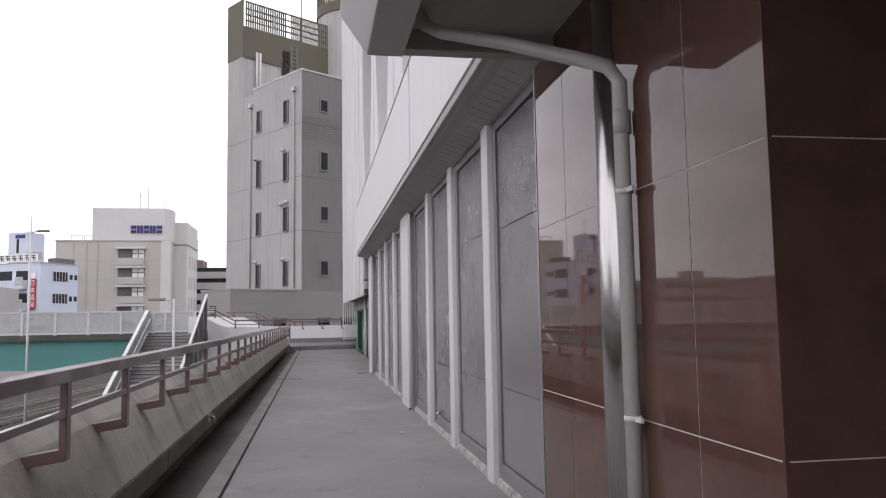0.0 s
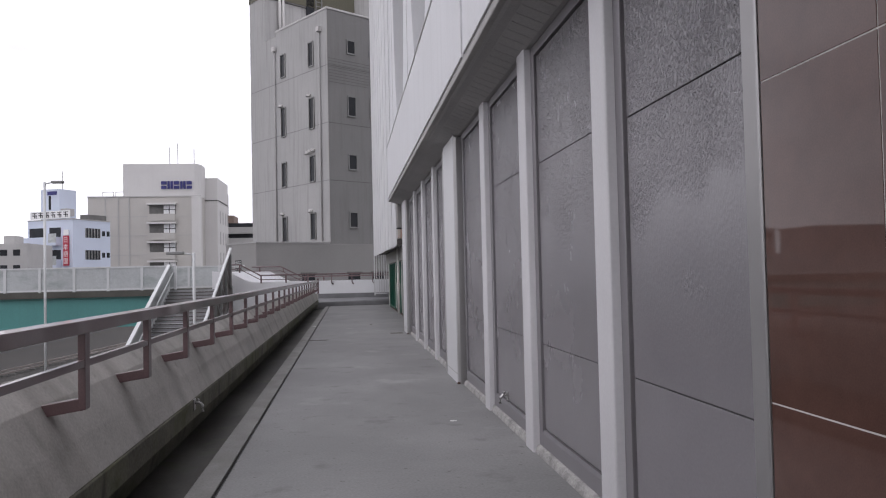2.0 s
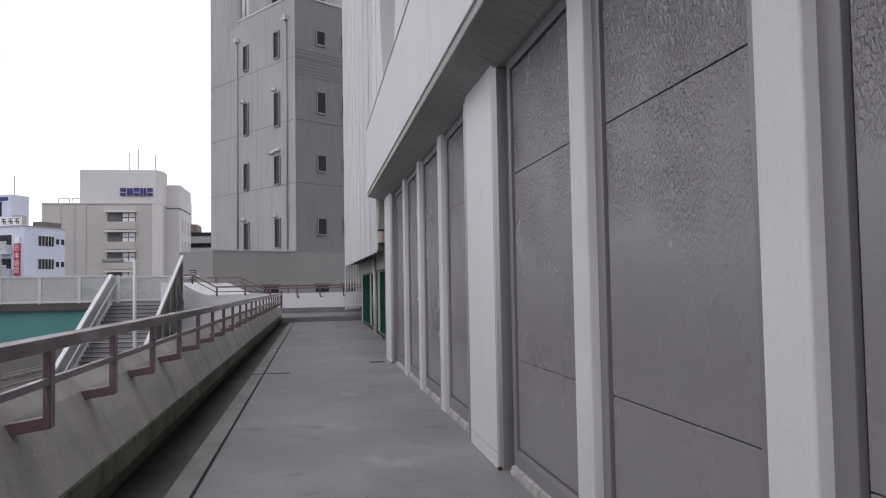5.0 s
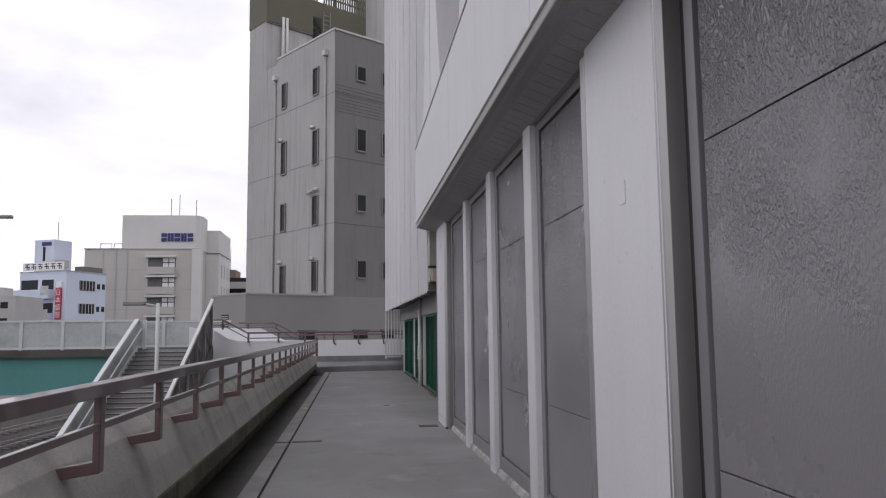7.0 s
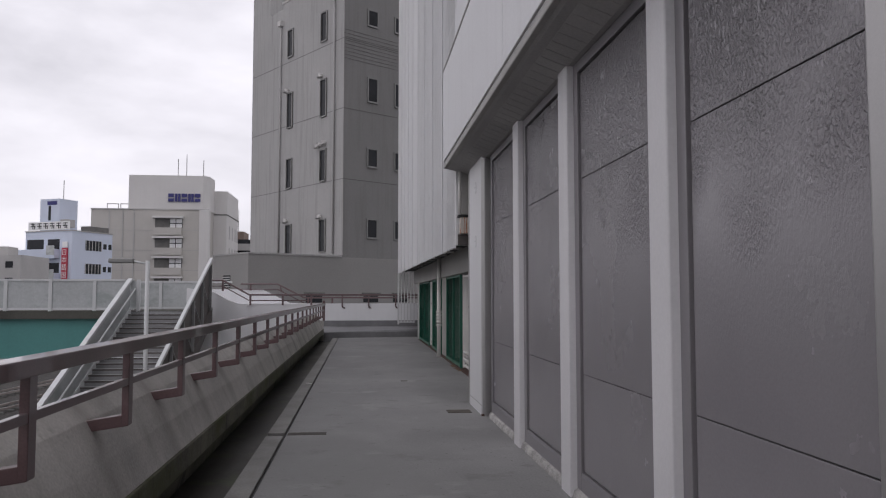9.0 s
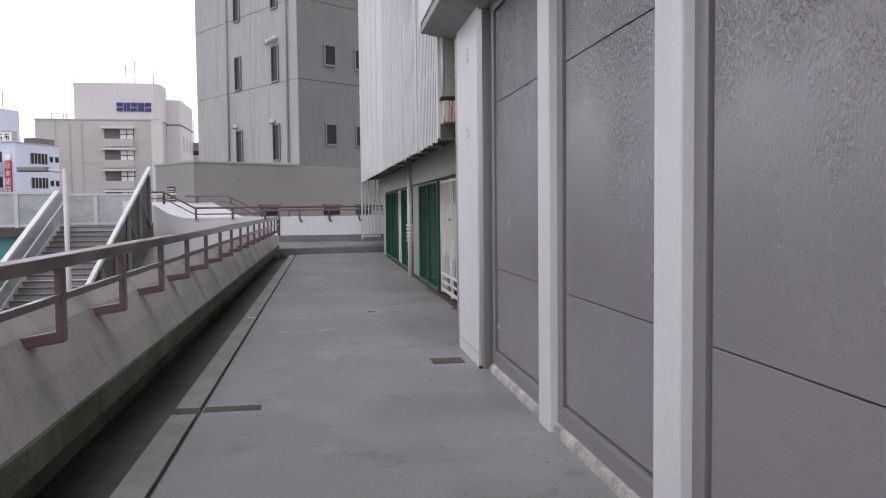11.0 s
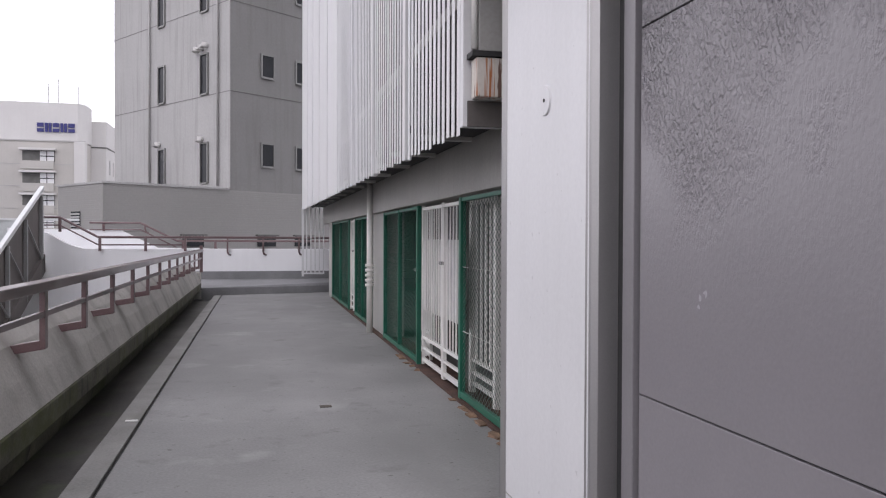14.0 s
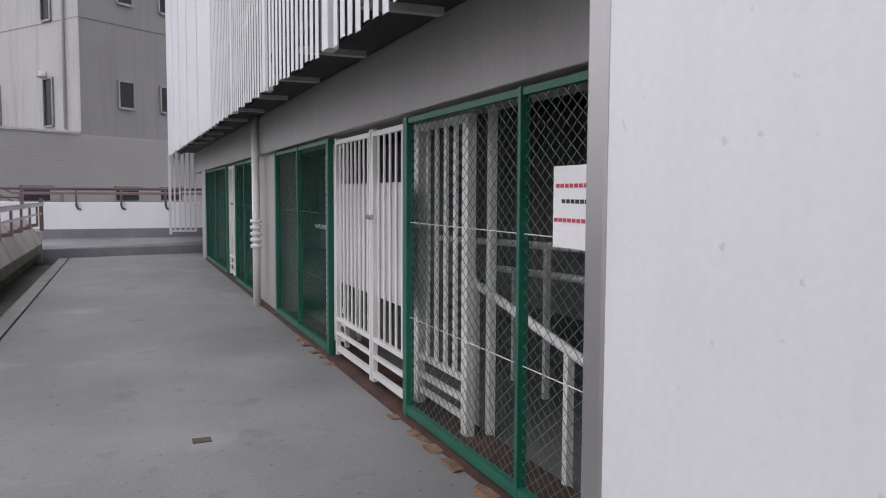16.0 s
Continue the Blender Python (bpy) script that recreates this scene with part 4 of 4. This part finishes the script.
part("screen_gap", boxes((0.0, 8.6, 8.22, 8.36, 22.78, 22.88)), M_INSIDE, tower)
slat = mesh_of("slat", boxes((0.0, 0.1, 8.22, 8.3, 25.4, 27.55)), M_OLIVE)
for k in range(41):
    if not 19 <= k <= 20:
        shared("slat", slat, tower, (0.2 + k * 0.205, 0, 0))
for z in (25.9, 26.4, 26.9, 27.45):
    part("screen_rail", boxes((0.2, 8.6, 8.33, 8.38, z, z + 0.12)), M_OLIVE, tower)
part("roof_block", boxes((1.5, 8.0, 9.3, 11.0, 22.9, 25.5)), M_TOWER_SHADE, tower)
for x in (1.15, 1.45):
    part("vent_pipe", tube([(x, 8.1, 19.3), (x, 8.1, 23.4)], 0.11, 8), M_LTBEIGE, tower)
part("ladder", boxes((4.4, 4.46, 8.1, 8.16, 19.7, 24.8), (4.95, 5.01, 8.1, 8.16, 19.7, 24.8), *((4.4, 5.0, 8.1, 8.14, 19.9 + 0.35 * k, 19.95 + 0.35 * k) for k in range(14))), M_ALU, tower)
part("door", boxes((3.6, 4.3, 8.2, 8.26, 21.5, 24.2)), M_GLASS, tower)
part("mast", tube([(6.0, 9.0, 23.0), (6.0, 9.0, 36.0)], 0.05, 6), M_ALU, tower)
bm = bmesh.new()
bmesh.ops.create_cone(bm, cap_ends=True, segments=48, radius1=3.4, radius2=3.4, depth=34.3, matrix=pose(11.6, 8.6, 11.65))
drum = part("drum", bm, M_TOWER, tower, "round grey rendered stair drum")
bm = bmesh.new()
bmesh.ops.create_cone(bm, cap_ends=True, segments=48, radius1=3.5, radius2=3.5, depth=0.9, matrix=pose(11.6, 8.6, 29.2))
part("screen_ring", bm, M_OLIVE, tower, "olive metal roof screen")
slat = mesh_of("slat", boxes((-0.04, 0.04, -0.09, 0.09, 29.6, 31.1)), M_OLIVE)
for k in range(72):
    a = 2 * math.pi * k / 72
    shared("slat", slat, tower, (11.6 + 3.45 * math.cos(a), 8.6 + 3.45 * math.sin(a), 0), math.degrees(a))

annex = thing("annex", "low grey ribbed-siding annex at the foot of the tower", "building", at=(-5.38, 51.3, 0), turn=ANG)
part("wall", boxes((0.0, 12.0, -0.02, 3.2, -5.5, 3.78)), M_SIDING, annex)
part("west_wall", boxes((-0.02, 0.0, 0.0, 4.0, -5.5, 3.78)), M_SIDING, annex)
part("coping", boxes((-0.06, 5.4, -0.07, 4.05, 3.78, 3.86)), M_TOWER, annex)
for x0 in (3.22, 6.85, 8.89):
    part("low_window", boxes((x0, x0 + 0.95, -0.09, -0.02, 1.36, 1.81)), M_GLASS, annex)
    part("hood", boxes((x0 - 0.1, x0 + 1.05, -0.2, -0.02, 1.81, 1.88)), M_INSIDE, annex)
board = mesh_of("board", prism([(-0.033, 0.004), (-0.02, 0.078), (-0.02, 0.004)], "x", -0.02, 12.0), M_SIDING)
board_w = mesh_of("board", prism([(-0.033, 0.004), (-0.02, 0.078), (-0.02, 0.004)], "y", -0.02, 4.0), M_SIDING)
for k in range(36):
    shared("board", board, annex, (0, 0, 0.82 + 0.082 * k))
    shared("board", board_w, annex, (0, 0, 0.82 + 0.082 * k))
vent = part("vent", boxes((-0.06, -0.02, 1.9, 2.7, 2.1, 2.75)), M_GLASS, annex)
for k in range(5):
    part("slat", boxes((-0.085, -0.05, 1.9, 2.7, 2.14 + 0.12 * k, 2.2 + 0.12 * k)), M_TOWER, vent)

# ---- footbridge with stairs ----
bridge = thing("footbridge", "pale footbridge with frosted panels over a teal girder", "footbridge", at=(-0.03, -1.72, -0.327))
bridge.scale = (1.198, 1.198, 1.198)
part("girder", boxes((-60, -8.3, 40.15, 40.3, -0.42, 0.86), (-60, -8.3, 42.7, 42.85, -0.42, 0.86)), M_TEAL, bridge, "teal painted steel girder")
part("flange", boxes((-60, -8.3, 40.05, 40.45, -0.45, -0.4), (-60, -8.3, 40.08, 40.45, 0.84, 0.9)), M_TEAL, bridge)
part("deck", boxes((-60, -6.05, 39.95, 43.05, 0.9, 1.18)), M_DECKEDGE, bridge, "dark weathered deck edge")
part("pier", boxes((-22.0, -20.6, 40.6, 42.4, -5.5, -0.42)), M_TOWER, bridge)
part("pier", boxes((-6.9, -5.9, 41.0, 42.0, -5.5, 0.9)), M_TOWER, bridge)
bp_me = mesh_of("post", boxes((-0.06, 0.06, -0.05, 0.05, 1.15, 2.26)), M_BRIDGEWHITE)
bp_pn = mesh_of("panel", boxes((-0.68, 0.68, -0.012, 0.012, 1.28, 2.2)), M_FROST)
for yb, n0, n1 in ((40.0, 0, 30), (43.0, -2, 30)):
    part("top_rail", boxes((-60, -7.75 if yb < 41 else -4.9, yb - 0.04, yb + 0.04, 2.2, 2.27)), M_BRIDGEWHITE, bridge)
    part("bottom_rail", boxes((-60, -7.75 if yb < 41 else -4.9, yb - 0.03, yb + 0.03, 1.2, 1.27)), M_BRIDGEWHITE, bridge)
    for k in range(n0, n1):
        xk = -9.05 + 1.46 - 1.46 * k
        if xk > -6.1:
            continue
        shared("post", bp_me, bridge, (xk, yb, 0))
        shared("panel", bp_pn, bridge, (xk - 0.73, yb, 0))
stairs = thing("bridge_stairs", "grey steel stairs with white side panels below the footbridge", "stairs", at=(-0.03, -1.72, -0.327))
stairs.scale = (1.198, 1.198, 1.198)
SX0, SX1, SY, SZ = -7.8, -5.15, 39.9, 1.18
for k in range(39):
    part("tread", boxes((SX0, SX1, SY - 0.31 * (k + 1), SY - 0.31 * k + 0.02, SZ - 0.141 * (k + 1) - 0.02, SZ - 0.141 * (k + 1) + 0.02)), M_BRIDGEWHITE if k % 9 == 0 else M_STEP, stairs)
    part("riser", boxes((SX0, SX1, SY - 0.31 * k, SY - 0.31 * k + 0.02, SZ - 0.141 * (k + 1), SZ - 0.141 * k - 0.03)), M_STEP, stairs)
    part("nosing", boxes((SX0, SX1, SY - 0.31 * (k + 1) - 0.012, SY - 0.31 * (k + 1), SZ - 0.141 * (k + 1) - 0.025, SZ - 0.141 * (k + 1) + 0.022)), M_SIDE, stairs)
RUN, DROP = 12.09, 5.5
def side(x, thick, lo, hi, m, nm):
    part(nm, prism([(SY, SZ + lo), (SY, SZ + hi), (SY - RUN, SZ - DROP + hi), (SY - RUN, SZ - DROP + lo)], "x", x, x + thick), m, stairs)
side(SX0 - 0.1, 0.1, -0.35, 0.1, M_BRIDGEWHITE, "stringer")
side(SX1, 0.1, -0.35, 0.1, M_SIDE, "stringer")
side(SX0 - 0.08, 0.04, 0.1, 1.02, M_FROST, "side_panel")
side(SX0 - 0.12, 0.14, 1.02, 1.12, M_BRIDGEWHITE, "top_rail")
side(SX1 - 0.02, 0.1, 1.74, 1.85, M_BRIDGEWHITE, "top_rail")
side(SX1 - 0.03, 0.04, 0.1, 1.74, M_SIDE, "side_sheet")
part("handrail", tube([(SX0 + 0.12, SY + 0.4, SZ + 0.75), (SX0 + 0.12, SY, SZ + 0.75), (SX0 + 0.12, SY - RUN, SZ - DROP + 0.75)], 0.03, 6), M_BRIDGEWHITE, stairs)
for k in range(9):
    y = SY - 0.2 - 1.35 * k
    z = SZ - (SY - y) * DROP / RUN
    part("post", boxes((SX1 + 0.02, SX1 + 0.1, y - 0.04, y + 0.04, z - 0.3, z + 1.66)), M_STEP, stairs)
    if k < 8:
        part("brace", tube([(SX1 + 0.06, y, z + 0.1), (SX1 + 0.06, y - 1.35, z + 1.62 - 1.35 * DROP / RUN)], 0.022, 5), M_STEP, stairs)


def street_lamp(x, y, z0, z1, dx, label):
    s = thing("street_lamp", label, "street lamp")
    part("pole", tube([(x, y, z0), (x, y, z1)], 0.065, 10), M_BRIDGEWHITE, s)
    part("arm", tube([(x, y, z1 - 0.1), (x + dx * 0.5, y, z1)], 0.04, 6), M_BRIDGEWHITE, s)
    part("head", boxes((min(x + dx * 0.35, x + dx), max(x + dx * 0.35, x + dx), y - 0.12, y + 0.12, z1 - 0.08, z1 + 0.06), bevel=0.03), M_ALU, s, "flat grey lamp head")
    return s


street_lamp(-6.48, 37.6, -2.75, 2.78, -1.15, "white street lamp standing on the bridge stairs")
street_lamp(-15.3, 44.7, -5.5, 6.82, 0.95, "pale street lamp standing beside the footbridge")

# ---- railway below ----
yard = structure("railway_bed", "dark ballast bed of a railway below the walkway", "ground", boxes((-34.0, -6.0, -40.0, 260.0, -5.5, -5.35)), M_BALLAST)
for c in (-27.5, -23.3, -19.2, -15.0):
    tr = thing("railway_track", "steel railway track on dark ballast", "track", at=(c, 50, -5.35), turn=-6.0, group="railway tracks")
    for o in (-0.53, 0.53):
        part("rail", boxes((o - 0.035, o + 0.035, -90, 200, 0.12, 0.27)), M_TRACK, tr)
    sl = mesh_of("sleeper", boxes((-1.0, 1.0, -0.12, 0.12, 0.0, 0.13)), M_INSIDE)
    for k in range(70):
        shared("sleeper", sl, tr, (0, -30 + 1.0 * k, 0))
structure("wall_railway", "low concrete retaining wall beyond the tracks", "wall", boxes((-36.0, -35.5, -40, 200, -5.5, -3.6)), M_FARGREY)

# ---- buildings in the distance ----
school = thing("office_building", "beige rendered office block with recessed balconies", "building", at=(-0.64, -4.02, -1.3))
school.scale = (1.772, 1.772, 1.772)
part("wall", boxes((-34.2, -19.6, 112.0, 125.5, -5.5, 13.0)), M_BEIGE, school)
part("upper_wall", prism([(-29.6, 112.0), (-20.2, 112.0), (-19.8, 112.4), (-19.5, 113.2), (-19.5, 116.2), (-29.6, 116.2)], "z", 13.0, 17.5), M_LTBEIGE, school)
part("corner_wall", boxes((-20.6, -19.4, 111.8, 113.0, -5.5, 13.0)), M_LTBEIGE, school)
part("side_wall", prism([(-22.0, 116.2), (-17.9, 116.2), (-17.8, 116.3), (-17.8, 125.5), (-22.0, 125.5)], "z", -5.5, 16.05), M_LTBEIGE, school)
part("side_band", prism([(-19.6, 116.15), (-17.88, 116.15), (-17.75, 116.28), (-17.75, 125.55), (-19.6, 125.55)], "z", 12.75, 12.9), M_INSIDE, school)
part("parapet_cap", boxes((-34.25, -19.4, 111.9, 112.1, 12.95, 13.1)), M_FARGREY, school)
for z in (10.5, 7.9, 5.3, 2.7):
    part("joint", boxes((-34.2, -19.6, 111.97, 112.01, z - 0.25, z - 0.17)), M_FARGREY, school)
    # flat dark plate, the shade of the recess is in its colour
    rec = part("balcony", boxes((-26.2, -22.7, 111.97, 112.02, z + 0.1, z + 1.35)), M_INSIDE, school, "balcony with its shaded recess painted on a flat plate")
    part("slab", boxes((-26.4, -22.55, 111.2, 112.0, z + 1.35, z + 1.6)), M_LTBEIGE, rec)
    part("front", boxes((-26.2, -22.7, 111.25, 111.4, z - 0.85, z + 0.1)), M_BEIGE, rec)
    part("glazing", boxes((-24.3, -22.8, 111.9, 111.96, z + 0.1, z + 1.3)), M_SIGN, rec)
    part("frame", boxes((-23.6, -23.52, 111.86, 111.9, z + 0.1, z + 1.3), (-24.3, -22.8, 111.86, 111.9, z + 0.65, z + 0.75)), M_INK, rec)
for x in (-32.0, -30.3, -28.9):
    part("downpipe", boxes((x, x + 0.14, 111.9, 112.0, -5.5, 13.0)), M_FARGREY, school)
for x0 in (-32.6, -30.9):
    part("roof_rail", boxes((x0, x0 + 0.08, 113, 113.1, 13.0, 13.8), (x0 + 1.4, x0 + 1.48, 113, 113.1, 13.0, 13.8), (x0, x0 + 1.48, 113, 113.1, 13.75, 13.85)), M_FARGREY, school)
for y in (117.8, 120.2, 122.6, 124.4):
    for z in (9.6, 6.6, 3.6):
        part("window", boxes((-17.85, -17.75, y, y + 0.6, z, z + 1.8)), M_FARGREY, school)
for x, h in ((-20.6, 3.2), (-22.8, 4.2), (-23.9, 3.4)):
    part("antenna", tube([(x, 114, 17.5), (x, 114, 17.5 + h * 0.75)], 0.05, 5), M_ALU, school)
# company lettering on the wall, as plain navy shapes
for i in range(5):
    x0 = -24.6 + i * 0.84
    shapes = ((0.0, 0.7, 0.0, 0.4), (0.0, 0.7, 0.58, 1.05)) if i % 2 == 0 else ((0.0, 0.3, 0.0, 1.05), (0.4, 0.7, 0.0, 1.05))
    part("sign_shape", boxes(*((x0 + a, x0 + b, 111.85, 111.99, 14.05 + c, 14.05 + d) for a, b, c, d in shapes)), M_NAVY, school, "navy blue wall sign")

blue = thing("clinic_building", "pale blue tiled three-storey building with roof sign", "building", at=(-55.9, 168.6, 0.95), turn=65.0)
blue.scale = (1.55, 1.55, 1.55)
part("wall", boxes((0.0, 6.9, 0.0, 7.6, -5.5, 8.75)), M_BLUEWHITE, blue)
part("cap", boxes((-0.08, 6.98, -0.08, 7.68, 8.75, 8.88)), M_FARGREY, blue)
for z in (6.4, 3.4, 0.4):
    win = part("window", boxes((2.2, 4.9, -0.03, 0.0, z, z + 1.3)), M_GLASS, blue)
    part("mullion", boxes(*((x, x + 0.08, -0.08, -0.03, z, z + 1.3) for x in (2.2, 2.75, 3.3, 3.85, 4.4, 4.85))), M_FARGREY, win)
    for x in (5.3, 6.2):
        part("window", boxes((x, x + 0.55, -0.03, 0.0, z + 0.3, z + 1.0)), M_GLASS, blue)
    bal = part("balcony", boxes((-0.9, 0.0, 1.9, 8.2, z - 1.1, z + 0.05)), M_BLUEWHITE, blue)
    part("opening", boxes((-0.03, 0.0, 2.0, 7.3, z + 0.05, z + 1.35)), M_GLASS, bal)
    part("glass_end", boxes((-0.93, -0.9, 1.9, 3.2, z - 0.7, z + 0.5)), M_FROST, bal)
    part("wall_pier", boxes((-0.06, 0.0, 3.9, 4.5, z, z + 1.4)), M_BLUEWHITE, bal)
part("roof_tower", boxes((1.0, 4.0, 3.2, 6.4, 8.75, 13.1)), M_BLUEWHITE, blue)
part("tower_window", boxes((0.97, 1.0, 4.6, 5.0, 10.3, 12.2)), M_GLASS, blue)
part("tower_sign", boxes((0.95, 1.0, 3.6, 5.2, 12.3, 12.8)), M_NAVY, blue, "small blue sign panel")
part("tower_balcony", boxes((1.2, 2.6, 2.2, 3.2, 9.4, 10.4)), M_FARGREY, blue)
part("antenna", tube([(2.0, 3.6, 13.1), (2.0, 3.6, 15.6)], 0.05, 5), M_ALU, blue)
part("roof_unit", boxes((3.0, 6.5, 0.3, 1.6, 8.88, 9.6)), M_INSIDE, blue)
sign = part("roof_sign", boxes((-0.1, 0.0, 0.4, 7.1, 8.95, 10.0)), M_SIGN, blue, "white roof sign with dark characters")
random.seed(3)
for k in range(6):
    y0 = 6.7 - k * 1.05
    part("character", boxes((-0.13, -0.1, y0 - 0.75, y0, 9.4, 9.52), (-0.13, -0.1, y0 - 0.75, y0, 9.72, 9.82), (-0.13, -0.1, y0 - 0.42, y0 - 0.3, 9.1, 9.85), (-0.13, -0.1, y0 - 0.7, y0 - 0.58, 9.1, 9.5)), M_INK, sign)
red = part("banner", boxes((-0.2, -0.05, 0.55, 1.45, 2.6, 6.6)), M_RED, blue, "red upright banner sign with white characters")
part("emblem", boxes((-0.16, -0.05, 0.6, 1.4, 6.7, 7.4)), M_SIGN, blue)
for k, ch in enumerate("\u65e5\u672c\u8a9e\u56fd"):
    cu = bpy.data.curves.new("character", "FONT")
    cu.body, cu.size, cu.align_x = ch, 0.85, "CENTER"
    cu.materials.append(M_SIGN)
    ob = new("character", cu)
    ob.parent = red
    ob.matrix_basis = pose(-0.215, 1.0, 5.75 - 0.95 * k, 90, 0, -90)
    tagged(ob, "white painted character")

flats = thing("apartment_building", "brown tiled apartment block far behind", "building", at=(-0.09, -4.95, -0.91))
flats.scale = (1.55, 1.55, 1.55)
part("wall", boxes((-27.0, -12.0, 150, 165, -5.5, 11.2)), M_BROWN, flats)
part("roof_house", boxes((-23.2, -20.9, 152, 158, 11.2, 13.4)), M_BROWN, flats)
for k in range(6):
    bal = part("balcony", boxes((-27.1, -11.9, 149.0, 150, 1.0 + 2.0 * k - 1.2, 1.0 + 2.0 * k)), M_FARGREY, flats)
    # dark strip on the wall paints the shade behind each balcony
    part("painted_shade", boxes((-27.0, -12.0, 149.95, 150.0, 1.0 + 2.0 * k, 1.8 + 2.0 * k)), M_GLASS, bal)
part("antenna", tube([(-22.0, 153, 13.4), (-22.0, 153, 17.4)], 0.06, 5), M_ALU, flats)

for at, w, h, lab in (((-65.0, 150, 0), 7.5, 8.8, "grey flat-roofed apartment block in the distance"), ((-83.5, 150, 0), 16.0, 9.5, "dark grey block in the distance"),
                      ((-140.0, 175, 0), 26.0, 6.0, "grey row of low buildings in the distance"), ((-60.0, 190, 0), 22.0, 3.4, "beige low building in the distance")):
    far = thing("apartment_building", lab, "building", at=at)
    part("wall", boxes((0, w, 0, 12, -5.5, h)), M_FARGREY, far)
    part("roof_house", boxes((w * 0.3, w * 0.55, 3, 7, h, h + 1.6)), M_FARGREY, far)
    for z in range(int(h // 2.8)):
        for k in range(int(w // 2.2)):
            part("window", boxes((0.7 + 2.2 * k, 1.9 + 2.2 * k, -0.05, 0.0, h - 2.2 - 2.8 * z, h - 1.1 - 2.8 * z)), M_GLASS, far)

# Skyline across the railway, mirrored in the polished granite
for x, y, w, d, h in ((-95, 20, 14, 10, 9), (-85, 44, 12, 12, 16), (-110, -5, 30, 12, 11), (-90, -40, 16, 12, 14), (-80, 70, 10, 10, 7), (-66, 52, 14, 14, 13.5), (-66, 86, 15, 8, 6)):
    far = thing("apartment_building", "grey block across the railway", "building", at=(x, y, 0))
    part("wall", boxes((0, w, 0, d, -5.5, h)), M_FARGREY, far)
    part("parapet", boxes((-0.1, w + 0.1, -0.1, d + 0.1, h, h + 0.3)), M_FARGREY, far)
